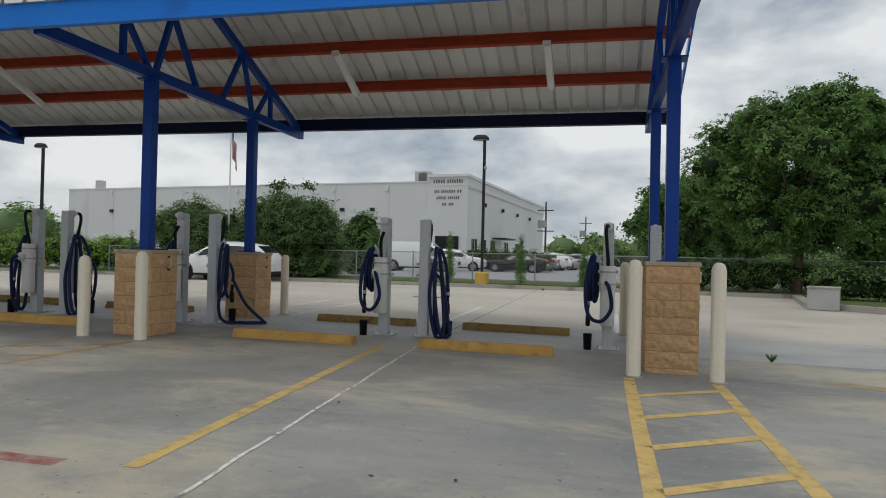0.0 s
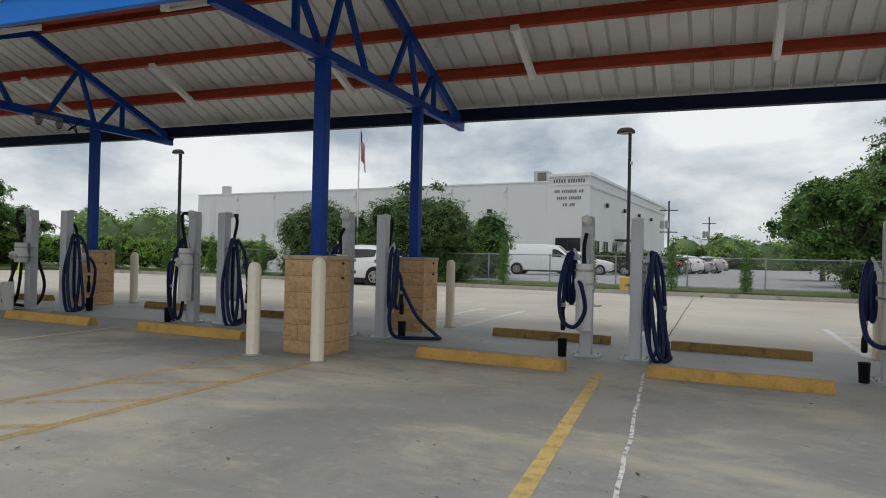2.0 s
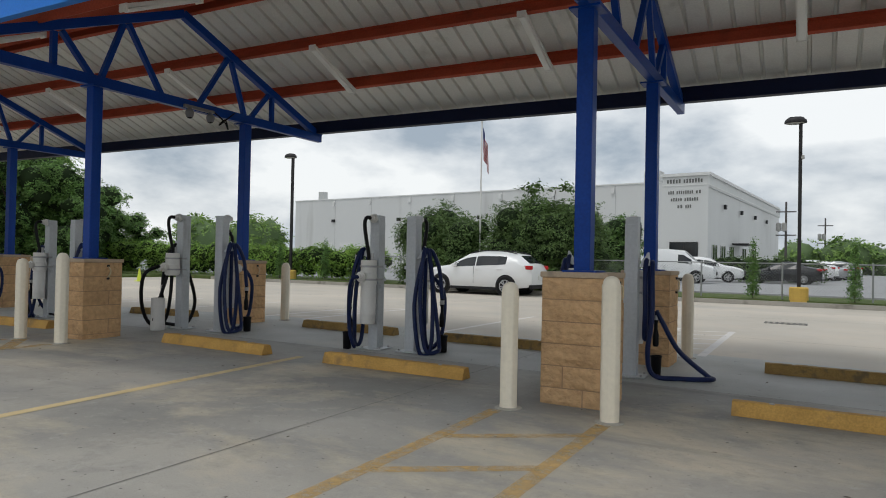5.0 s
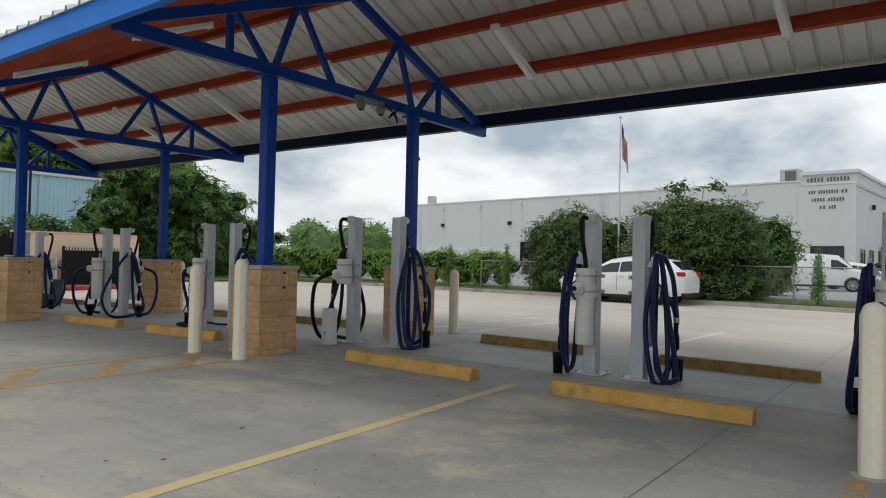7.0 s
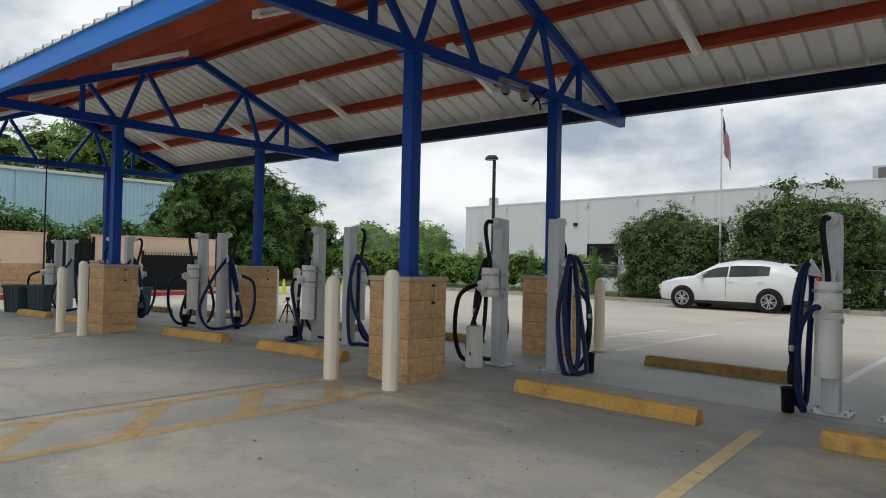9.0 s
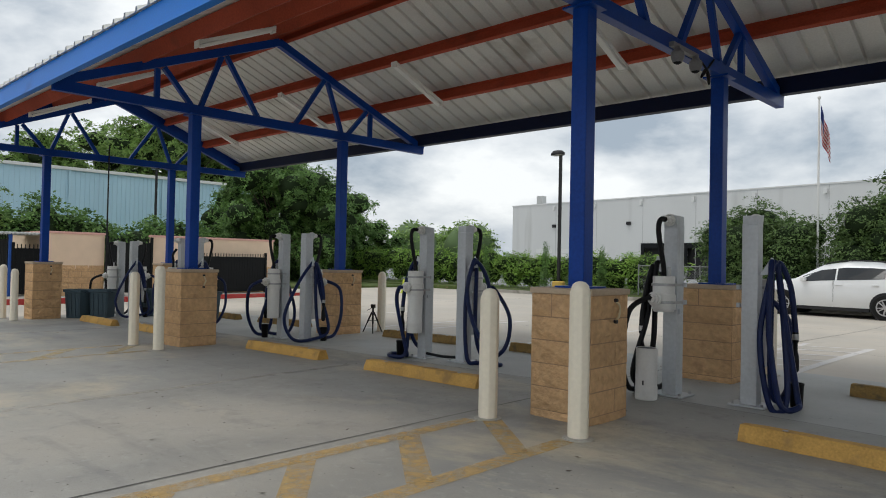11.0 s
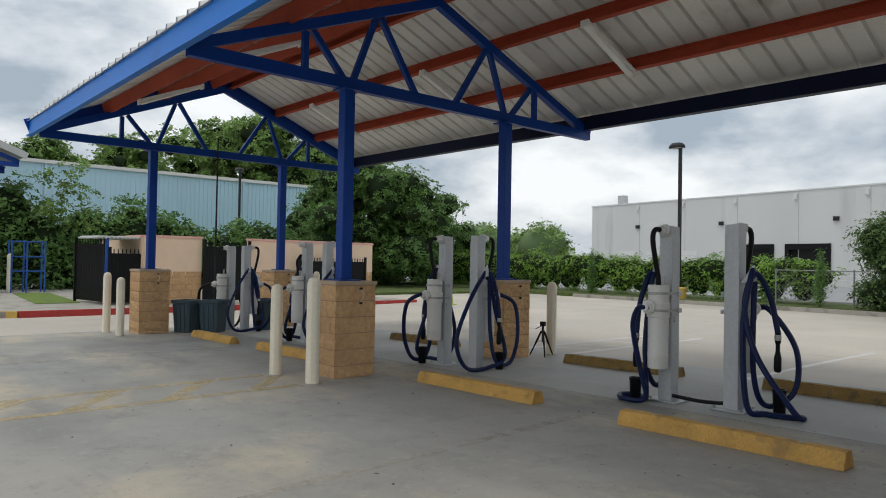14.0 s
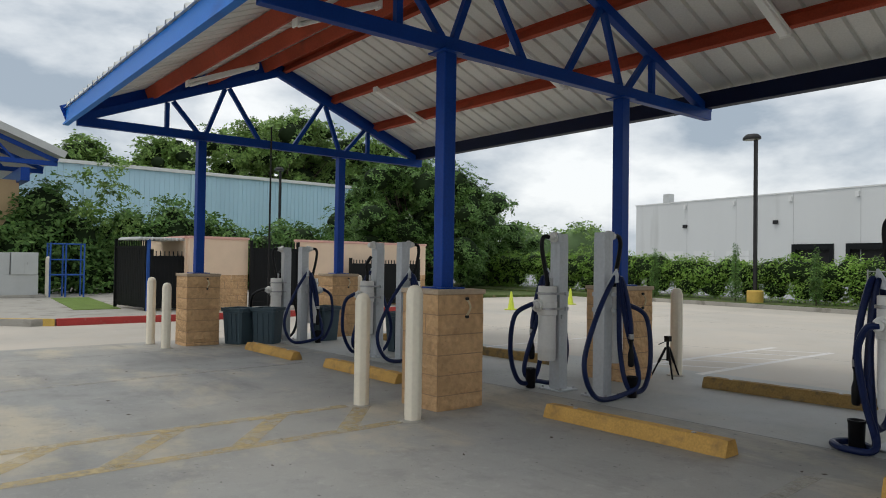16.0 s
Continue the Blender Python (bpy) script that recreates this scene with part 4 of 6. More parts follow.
def cone(x, y):
    t = empty("traffic_cone", pose(x, y, gz(x, y)), "lime yellow traffic cone on a square foot", "traffic cone", "lime traffic cones")
    part("foot", box((0, 0, 0.018), (0.32, 0.32, 0.036), None, 0.01), M_CONE, t)
    smooth(part("body", lathe([(0.115, 0.03), (0.11, 0.05), (0.028, 0.60), (0.022, 0.61)], 18), M_CONE, t))


cone(-18.1, 11.4); cone(-18.9, 15.3)

# weed in a crack
def weed(x, y):
    bm = bmesh.new()
    r = random.Random(8)
    for k in range(26):
        a, l = r.uniform(0, 6.28), r.uniform(0.03, 0.13)
        d = Vector((math.cos(a) * 0.6, math.sin(a) * 0.6, r.uniform(0.6, 1.4))).normalized()
        s = d.orthogonal().normalized() * 0.012
        p = Vector((0, 0, 0)); q = p + d * l
        bm.faces.new([bm.verts.new(v) for v in (p - s * 0.3, p + s * 0.3, q + s, q + d * 0.03, q - s)])
    ob = part("weed", bm, M_LEAF)
    ob.location = (x, y, gz(x, y))
    tagged(ob, "small green weed growing from a concrete crack", "weed")


weed(15.9, 1.0); weed(11.42, 17.9)

# leaf litter on the driveway
bm = bmesh.new()
r = random.Random(21)
for k in range(260):
    x, y = r.uniform(-14, 15), r.uniform(-6, 4)
    s = r.uniform(0.008, 0.022)
    a = r.uniform(0, 6.28)
    z = gz(x, y) + 0.004
    pts = [(x + s * math.cos(a + q) * w, y + s * math.sin(a + q) * w, z + r.uniform(0, 0.008)) for q, w in ((0, 1.4), (1.3, 0.6), (3.1, 1.2), (4.9, 0.6))]
    bm.faces.new([bm.verts.new(p) for p in pts])
tagged(part("leaf_litter", bm, M_BARK), "scattered dry leaf bits on concrete", "litter", kind="stuff")


# ---- plants ----
def leaves(bm_pts, count, size, seed, tuft=34):
    """Leaf quads in small tufts, spread over a set of lumps: each lump is (centre, radii)."""
    rs = np.random.RandomState(seed)
    groups = max(6, int(count * 1.6) // tuft)
    vol = np.array([p[1][0] * p[1][1] + p[1][1] * p[1][2] + p[1][0] * p[1][2] for p in bm_pts])
    which = rs.choice(len(bm_pts), groups, p=vol / vol.sum())
    c = np.array([p[0] for p in bm_pts])[which]
    rad = np.array([p[1] for p in bm_pts])[which]
    d = rs.normal(size=(groups, 3)); d /= np.linalg.norm(d, axis=1)[:, None]
    rr = 1.0 - np.abs(rs.normal(size=groups)) * 0.22 + (rs.rand(groups) < 0.25) * rs.rand(groups) * 0.28
    core = c + d * rad * rr[:, None]
    face = d * 0.6 + np.array((0, 0, 0.7)) + rs.normal(size=(groups, 3)) * 0.3
    face /= np.linalg.norm(face, axis=1)[:, None]
    count = groups * tuft
    core, face = np.repeat(core, tuft, 0), np.repeat(face, tuft, 0)
    off = rs.normal(size=(count, 3))
    off -= face * (off * face).sum(1)[:, None] * 0.72
    reach = np.repeat(size * rs.uniform(1.4, 2.6, groups), tuft)[:, None]
    pos = core + off * reach
    n = face + rs.normal(size=(count, 3)) * 0.36
    u = np.cross(n, rs.normal(size=(count, 3))); u /= np.linalg.norm(u, axis=1)[:, None] + 1e-9
    w = np.cross(n, u); w /= np.linalg.norm(w, axis=1)[:, None] + 1e-9
    s = size * rs.uniform(0.6, 1.4, count)[:, None]
    quad = np.stack([pos - u * s, pos + w * s * 0.5, pos + u * s, pos - w * s * 0.5], 1).reshape(-1, 3)
    return quad, np.arange(count * 4).reshape(-1, 4)


def leaf_object(name, lumps, count, size, seed, material, parent=None, label="", tuft=34):
    v, f = leaves(lumps, count, size, seed, tuft)
    me = bpy.data.meshes.new(name)
    me.from_pydata(v.tolist(), [], f.tolist())
    me.materials.append(material)
    ob = new(name, me); ob.parent = parent
    ob["kind"] = "stuff"
    if label:
        ob["label"] = label
    return ob


# Added filler inside the leaves; its default dark colour stands in for inner shade.
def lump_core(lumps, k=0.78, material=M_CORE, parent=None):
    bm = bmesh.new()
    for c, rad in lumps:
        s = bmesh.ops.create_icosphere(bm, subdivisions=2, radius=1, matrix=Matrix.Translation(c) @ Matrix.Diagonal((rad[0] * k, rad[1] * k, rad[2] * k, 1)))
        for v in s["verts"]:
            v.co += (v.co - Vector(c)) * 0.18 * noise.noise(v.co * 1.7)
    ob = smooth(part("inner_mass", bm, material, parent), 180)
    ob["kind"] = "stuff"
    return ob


def lumpy(centre, radii, n, seed, small=0.42, flat=1.0):
    """Lumps that fill an ellipsoid unevenly."""
    r = random.Random(seed)
    out = []
    for i in range(n):
        a, h = r.uniform(0, 6.283), r.uniform(-1, 1)
        q = math.sqrt(1 - h * h) * r.uniform(0.3, 1.0)
        s = small * r.uniform(0.55, 1.3)
        out.append(((centre[0] + radii[0] * q * math.cos(a), centre[1] + radii[1] * q * math.sin(a), centre[2] + radii[2] * h * 0.78 * flat),
                    (radii[0] * s, radii[1] * s, radii[2] * s)))
    return out


def tree(name, x, y, z, trunk_h, trunk_r, crown_c, crown_r, n_lumps, n_leaves, leaf, seed, material, label, lean=0.0, core=0.55, small=0.21):
    t = empty(name, pose(x, y, z), label, "tree")
    r = random.Random(seed)
    lumps = lumpy(crown_c, crown_r, int(n_lumps * 1.9), seed, small)
    bm = bmesh.new()
    rod(bm, (0, 0, -0.1), (lean * 0.5, 0, trunk_h * 0.55), trunk_r * 1.15, 10, trunk_r * 0.9)
    rod(bm, (lean * 0.5, 0, trunk_h * 0.53), (lean, 0, trunk_h), trunk_r * 0.9, 10, trunk_r * 0.7)
    part("trunk", bm, M_BARK, t)
    bm = bmesh.new()
    for c, rad in lumps[::2]:
        a = Vector((lean, 0, trunk_h * r.uniform(0.75, 1.0)))
        b = Vector(c)
        mid = (a + b) / 2 + Vector((r.uniform(-.3, .3), r.uniform(-.3, .3), -0.15))
        rod(bm, a, mid, trunk_r * 0.42, 6, trunk_r * 0.26); rod(bm, mid, b, trunk_r * 0.26, 6, 0.012)
    part("branch_work", bm, M_BARK, t)["kind"] = "stuff"
    leaf_object("crown", lumps, n_leaves, leaf, seed, material, t)
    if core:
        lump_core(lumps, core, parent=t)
    return t


# big shrub masses behind the parked car
def shrub(name, lumps, count, size, seed, material, label, x=0, y=0, z=0, core=0.74, category="shrub", tuft=12):
    t = empty(name, pose(x, y, z), label, category)
    leaf_object("foliage", lumps, count, size, seed, material, t, tuft=tuft)
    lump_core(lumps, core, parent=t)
    return t


VZ = 0.03          # height of the verge behind the kerb
def mound(radii, n, seed):
    """Lumps packed into a closed mound that stands on the ground."""
    r_ = random.Random(seed)
    out = []
    for i in range(n):
        a_, q = r_.uniform(0, 6.283), math.sqrt(r_.random()) * 0.74
        x_, y_ = radii[0] * q * math.cos(a_), radii[1] * q * math.sin(a_)
        top = radii[2] * math.sqrt(max(0.1, 1 - q ** 3.2))
        s_ = r_.uniform(0.8, 1.15)
        h_ = top * r_.uniform(0.3, 0.8)
        out.append(((x_, y_, h_), (0.95 * s_, 0.85 * s_, min(0.85 * s_, top - h_ + 0.1, h_ + 0.05))))
    for i in range(n // 3):
        a_ = 6.283 * i / (n // 3)
        s_ = r_.uniform(0.75, 1.0)
        out.append(((radii[0] * 0.72 * math.cos(a_), radii[1] * 0.72 * math.sin(a_), 0.62 * s_), (0.9 * s_, 0.8 * s_, 0.66 * s_)))
    return out


shrub("large_shrub", mound((2.35, 1.6, 3.75), 44, 3), 66000, 0.050, 5, M_LEAF, "dense dark green rounded shrub behind the kerb", -5.9, 21.45, VZ, core=0.62)
shrub("large_shrub", mound((3.15, 1.7, 4.0), 56, 7), 84000, 0.050, 6, M_LEAF, "dense tall dark green rounded shrub behind the kerb", -1.1, 21.4, VZ, core=0.62)
lm = [((-0.35, 0, 0.35), (0.22, 0.2, 0.10)), ((-0.7, 0, 0.5), (0.25, 0.2, 0.08)), ((-0.15, 0.1, 0.6), (0.16, 0.16, 0.2)), ((0.75, 0, 0.35), (0.3, 0.2, 0.1)), ((1.1, 0, 0.5), (0.2, 0.2, 0.12))]
sap = empty("sapling", pose(-1.5, 22.0, VZ), "thin leafy shoots rising above the shrubs", "sapling")
bm = bmesh.new()
for dx in (-0.3, 0.7):
    rod(bm, (0, 0, -0.05), (dx, 0, 4.25), 0.035, 6, 0.01)
part("stems", bm, M_BARK, sap)
leaf_object("foliage", [((c[0], c[1], c[2] + 3.9), r_) for c, r_ in lm], 190, 0.10, 12, M_LEAF, sap)
shrub("small_tree", mound((0.5, 0.5, 4.0), 16, 11), 11000, 0.07, 11, M_LEAFT, "round green tree-like shrub behind the fence", 0.55, 27.0, 0.04, category="tree")

# hedge on the fence by the street
def hedge_row(name, x0, x1, yf, z0, h, seed, label, material=M_LEAFL, per_m=1500, depth=0.55, size=0.055):
    r = random.Random(seed)
    lumps = []
    x = x0
    while x < x1:
        w = r.uniform(0.5, 0.9)
        hh = h * r.uniform(0.90, 1.10)
        lumps.append(((x, yf(x) + r.uniform(-.1, .1), z0 + hh * 0.70), (w, depth, hh * 0.36)))
        if r.random() < 0.72:
            lumps.append(((x + r.uniform(-.2, .2), yf(x) + r.uniform(-.1, .1), z0 + hh * 0.32), (w * 0.7, depth * 0.8, hh * 0.32)))
        x += w * 0.66
    return shrub(name, lumps, int((x1 - x0) * per_m), size, seed, material, label, core=0.72, category="hedge")


hedge_row("hedge", -32, -19.5, lambda x: 21.6 - 0.05 * x, VZ, 1.75, 31, "bright green untrimmed hedge along the fence", per_m=1500)
hedge_row("hedge", -19.2, -9.6, lambda x: 21.6 - 0.05 * x, VZ, 1.6, 32, "bright green untrimmed hedge along the fence with gaps below", per_m=1600)

# trees round the place
tree("oak_tree", 20.9, 19.8, VZ, 2.6, 0.19, (0.2, 0, 4.7), (4.0, 3.7, 3.3), 64, 120000, 0.060, 41, M_LEAFT, "broad green oak tree on the verge", lean=0.15, core=0.5)
tree("oak_tree", 21.5, 33, 0.1, 2.2, 0.16, (0, 0, 4.2), (4.2, 3.6, 3.0), 26, 22000, 0.11, 42, M_LEAFT, "dark green oak behind the fence", core=0.6)
tree("oak_tree", 17.6, 30, 0.1, 1.6, 0.14, (0, 0, 3.0), (2.6, 2.6, 2.4), 20, 14000, 0.10, 43, M_LEAFT, "rounded green tree behind the fence", core=0.6)
tree("oak_tree", 18.4, 44, 0.1, 2.0, 0.16, (0, 0, 3.6), (4.0, 3.5, 2.8), 22, 12000, 0.13, 44, M_LEAFT, "distant green tree behind the fence", core=0.6)
tree("oak_tree", 26.5, 27, 0.1, 1.8, 0.16, (0, 0, 3.4), (3.8, 3.0, 3.0), 30, 24000, 0.10, 45, M_LEAFT, "dark spreading tree behind the oak", core=0.6)
tree("oak_tree", 32.5, 30, 0.1, 1.8, 0.16, (0, 0, 3.2), (3.8, 3.0, 2.8), 26, 18000, 0.11, 46, M_LEAFT, "dark tree at the back of the verge", core=0.6)
hedge_row("low_hedge", 16.5, 24, lambda x: 21.0 - 0.05 * x, VZ, 1.15, 33, "low dark hedge under the oak", M_LEAF, 1100)
hedge_row("low_hedge", 20.8, 26, lambda x: 14.8, VZ, 1.1, 34, "low dark green hedge behind the kerb", M_LEAF, 1200)
tree("oak_tree", -32.1, 18.2, -0.1, 1.8, 0.25, (0, 0, 3.6), (4.7, 4.9, 3.9), 70, 110000, 0.07, 51, M_LEAFT, "dense dark green tree by the wall", core=0.66)
tree("oak_tree", -33, 24.5, -0.1, 1.4, 0.18, (0, 0, 1.9), (3.2, 3.0, 2.3), 26, 36000, 0.075, 52, M_LEAFT, "low spreading dark green tree", core=0.66)
for k, (x, y, h, rr_, n_) in enumerate([(-58, 22.0, 13.6, 7.0, 26000), (-58, 12.6, 10.6, 3.4, 12000), (-58, 6.2, 9.8, 2.8, 9000), (-57, 31, 12, 4.5, 14000)]):
    tree("tall_tree", x, y, -0.1, h * 0.5, 0.3, (0, 0, h * 0.74), (rr_, rr_, h * 0.30), 26, int(n_ * 1.3), 0.15, 60 + k, M_LEAFF, "tall bright green tree behind a metal building", core=0.55, small=0.33)


def wild_hedge(x, y0, y1, h, seed, n, material=M_LEAFT):
    r = random.Random(seed)
    lumps, y = [], y0
    while y < y1:
        w = r.uniform(0.8, 1.4); hh = h * r.uniform(0.75, 1.15)
        lumps += [((x + r.uniform(-.5, .5), y, hh * 0.62), (1.2, w, hh * 0.42)), ((x + r.uniform(-.2, .6), y + 0.3, hh * 0.28), (1.2, w, hh * 0.33))]
        y += w * 1.0
    return shrub("wild_hedge", lumps, n, 0.10, seed, material, "overgrown green shrubs in front of a blue metal building", core=0.72, z=-0.15, tuft=26)


wild_hedge(-33, -6, 3.6, 4.1, 71, 30000)
wild_hedge(-33.5, 3.2, 20, 3.6, 72, 40000)
# wispy sapling before the siding
leaf_object("foliage", [((0.2 * math.sin(i * 2.1), 0.5 * math.cos(i * 1.7), 2.8 + 0.35 * i), (0.5, 0.9, 0.3)) for i in range(8)], 1400, 0.07, 77, M_LEAFF,
            empty("thin_tree", pose(-31.5, 1.9, -0.15), "thin pale wispy young tree", "tree"))

# cypress spires along the fence
def cypress(x, y, h, seed):
    t = empty("cypress", pose(x, y, VZ), "thin dark columnar cypress by the fence", "cypress", "cypresses along the fence")
    part("trunk", rod(bmesh.new(), (0, 0, -0.03), (0, 0, h * 0.85), 0.025, 6, 0.008), M_BARK, t)
    lumps = [((0, 0, h * (0.12 + 0.085 * i)), (0.17 * (1 - (i / 11) ** 2) + 0.03, 0.17 * (1 - (i / 11) ** 2) + 0.03, h * 0.085)) for i in range(11)]
    leaf_object("crown", lumps, 1700, 0.032, seed, M_LEAFT, t, tuft=4)


for k, (x, h) in enumerate([(10.3, 2.0), (7.2, 2.1), (12.9, 1.6), (3.5, 1.9), (-9.2, 2.0), (-12.5, 2.0), (-15.6, 2.2), (-19.4, 2.0)]):
    cypress(x, kerb_y(x) + 1.15, h, 80 + k)

# ---- street edge ----
def slab(name, poly, z0, z1, material, label, category="ground"):
    bm = bmesh.new()
    lo = [bm.verts.new((x, y, z0)) for x, y in poly]
    hi = [bm.verts.new((x, y, z1)) for x, y in poly]
    bm.faces.new(hi)
    for i in range(len(poly)):
        k = (i + 1) % len(poly)
        bm.faces.new((lo[i], lo[k], hi[k], hi[i]))
    bmesh.ops.recalc_face_normals(bm, faces=bm.faces)
    return tagged(part(name, bm, material), label, category, kind="structure")


LOT = 0.0
KL, KR = -19.6, 20.4
slab("kerb", [(KL, kerb_y(KL)), (KR, kerb_y(KR)), (KR, kerb_y(KR) + 0.16), (KL, kerb_y(KL) + 0.16)], -0.3, VZ - 0.01, M_KERB, "weathered concrete kerb by the street", "kerb")
slab("verge", [(-23, kerb_y(-23) + 0.16), (60, kerb_y(20) + 0.16), (60, 22.4), (-60, 25.6), (-60, 20.6)], -0.3, VZ, M_GRASS, "patchy grass verge behind the kerb")
slab("parking_lot", [(400, 21.6), (400, 400), (-400, 400), (-400, 42.0), (-60, 25.5)], -0.3, LOT + 0.04, M_SLAB, "pale concrete parking lot beyond the fence")
slab("kerb_turn", [(20.4, 18.33), (19.4, 13.0), (21.0, 11.2), (60, 9.5), (60, 9.75), (21.2, 11.45), (19.75, 13.05), (20.75, 18.33)], -0.3, VZ - 0.01, M_KERB, "weathered concrete kerb turning at the exit", "kerb")
slab("verge_corner", [(19.75, 13.05), (21.2, 11.45), (60, 9.75), (60, 18.5), (20.7, 18.4)], -0.3, VZ, M_GRASS, "grass and low plants behind a kerb")
slab("asphalt_road", [(21.5, -60), (90, -60), (90, 9.4), (22, 11.0)], -0.3, -0.175, M_SLAB, "grey road past the driveway")

# concrete drain block by the exit
cb = empty("concrete_block", pose(19.75, 12.35, gz(19.7, 12.3), 0, 0, -18), "chipped pale grey concrete block on the kerb", "concrete block")
part("block_body", box((0, 0, 0.31), (0.80, 0.75, 0.62), None, 0.03), mat("pale_cast_concrete", (0.42, 0.42, 0.41), 0.85, vary=0.12, dirt=(0.3, 0.3, 0.29)), cb)
part("lid", box((0, 0, 0.635), (0.84, 0.79, 0.05), None, 0.015), M_KERB, cb)
# drain grate in the driveway
gr = empty("drain_grate", pose(8.55, 11.2, gz(8.5, 11.2) + 0.004), "dark iron drain grate in the driveway", "drain grate")
part("grate_frame", box((0, 0, 0.0), (0.9, 0.5, 0.008)), M_JOINT, gr)
for i in range(7):
    part("grate_bar", box((-0.36 + 0.12 * i, 0, 0.008), (0.05, 0.42, 0.012)), M_KERB, gr)

# ---- chain-link fence ----
def fence(x0, x1, y0, y1, h):
    t = empty("chain_link_fence", pose(0, 0, 0), "galvanised chain-link fence along the verge", "fence")
    n = max(1, round((x1 - x0) / 2.7))
    at = lambda s: (x0 + (x1 - x0) * s, y0 + (y1 - y0) * s)
    for i in range(n + 1):
        x, y = at(i / n)
        part("fence_post", rod(bmesh.new(), (x, y, VZ - 0.05), (x, y, h + 0.05), 0.03, 8), M_WIRE, t)
    a, b = at(0), at(1)
    for z in (h - 0.01, VZ + 0.12):
        part("rail", rod(bmesh.new(), (*a, z), (*b, z), 0.021 if z > 1 else 0.008, 6), M_WIRE, t)
    bm = bmesh.new()
    L, s = (x1 - x0), 0.11
    hh = h - VZ - 0.1
    k = -hh
    while k < L:
        for d in (1, -1):
            u0, u1 = (k, k + hh) if d > 0 else (k + hh, k)
            za, zb_ = VZ + 0.08, VZ + 0.08 + hh
            c0, c1 = max(0, min(L, u0)), max(0, min(L, u1))
            if abs(c1 - c0) < 0.02:
                continue
            f0, f1 = (c0 - u0) / (u1 - u0), (c1 - u0) / (u1 - u0)
            p, q = (*at(c0 / L), za + hh * f0), (*at(c1 / L), za + hh * f1)
            rod(bm, p, q, 0.0028, 3)
        k += s
    m = part("wire_mesh", bm, M_WIRE, t)
    m["kind"] = "stuff"


fence(-11.0, 24.5, kerb_y(-11) + 1.7, kerb_y(24.5) + 1.7, 1.30)

# ---- street lamps ----
def street_lamp(x, y, top, head_turn, base=True):
    t = empty("street_lamp", pose(x, y, VZ, 0, 0, head_turn), "tall bronze parking lot lamp" + (" on a yellow concrete base" if base else ""), "street lamp", "parking lot lamps")
    if base:
        part("base", lathe([(0.30, -0.05), (0.30, 0.42), (0.27, 0.46), (0.05, 0.47)], 20), M_ORANGEY, t, "yellow painted concrete base")
    part("pole", box((0, 0, (top - VZ) / 2 + 0.1), (0.115, 0.115, top - VZ - 0.2)), M_BRONZE, t)
    bm = lathe([(0.03, 0.20), (0.20, 0.17), (0.29, 0.08), (0.31, 0.0), (0.30, -0.03), (0.2, -0.03)], 18, Matrix.Translation((-0.16, 0, top - VZ - 0.12)) @ Matrix.Diagonal((1.15, 0.85, 1, 1)))
    hd = smooth(part("lamp_head", bm, M_BRONZE, t))
    part("lens", lathe([(0.25, -0.032), (0.24, -0.05), (0.1, -0.06)], 16, Matrix.Translation((-0.16, 0, top - VZ - 0.12)) @ Matrix.Diagonal((1.15, 0.85, 1, 1))), M_LENS, hd)
    if base and x > 0:
        part("loudspeaker", box((0.08, -0.12, top - VZ - 1.35), (0.10, 0.16, 0.12), None, 0.02), M_LENS, t)
        part("bracket", box((0, -0.10, top - VZ - 1.15), (0.05, 0.14, 0.05)), M_BRONZE, t)
    return t


street_lamp(8.65, 20.0, 6.28, 0)
street_lamp(-14.72, 21.1, 6.45, 0)
street_lamp(-40.0, 13.5, 6.9, 0, False)
# thin dark pole by the end of the canopy
pl = empty("thin_pole", pose(-14.39, 1.05, gz(-14.4, 1)), "thin dark metal pole standing by the filling posts", "pole")
part("shaft", rod(bmesh.new(), (0, 0, 0), (0, 0, 4.2), 0.025, 8, 0.016), M_BRONZE, pl)
part("foot", box((0, 0, 0.01), (0.2, 0.2, 0.02)), M_BRONZE, pl)

# ---- flag ----
fx, fy = -3.86, 20.9
fp = empty("flagpole", pose(fx, fy, VZ), "white flagpole rising behind the shrubs", "flagpole")
part("pole", rod(bmesh.new(), (0, 0, 0), (0, 0, 7.2), 0.045, 12, 0.03), M_TRIM, fp)
part("ball", lathe([(0.01, 7.19), (0.05, 7.22), (0.06, 7.27), (0.04, 7.32), (0.005, 7.33)], 12), M_TRIM, fp)
bm = bmesh.new()
NU, NV = 16, 13
vs = []
for j in range(NV + 1):
    row = []
    for i in range(NU + 1):
        u, v = i / NU, j / NV
        x = 0.05 + u * 0.30 + 0.05 * math.sin(7 * u + 2 * v) * u
        y = 0.13 * math.sin(11 * u + v * 1.5) * (0.3 + u)
        z = 7.05 - v * 1.0 - 1.15 * (u ** 0.9) - 0.05 * math.sin(6 * u)
        row.append(bm.verts.new((x, y, z)))
    vs.append(row)
for j in range(NV):
    for i in range(NU):
        f = bm.faces.new((vs[j][i], vs[j][i + 1], vs[j + 1][i + 1], vs[j + 1][i]))
        f.material_index = 2 if (j < 7 and i < 7) else (j % 2)
fl = part("flag", bm, [M_FRED, M_FWHITE, M_FBLUE])
fl.location = (fx, fy, VZ)
tagged(fl, "drooping flag with red and white stripes and blue corner", "flag")

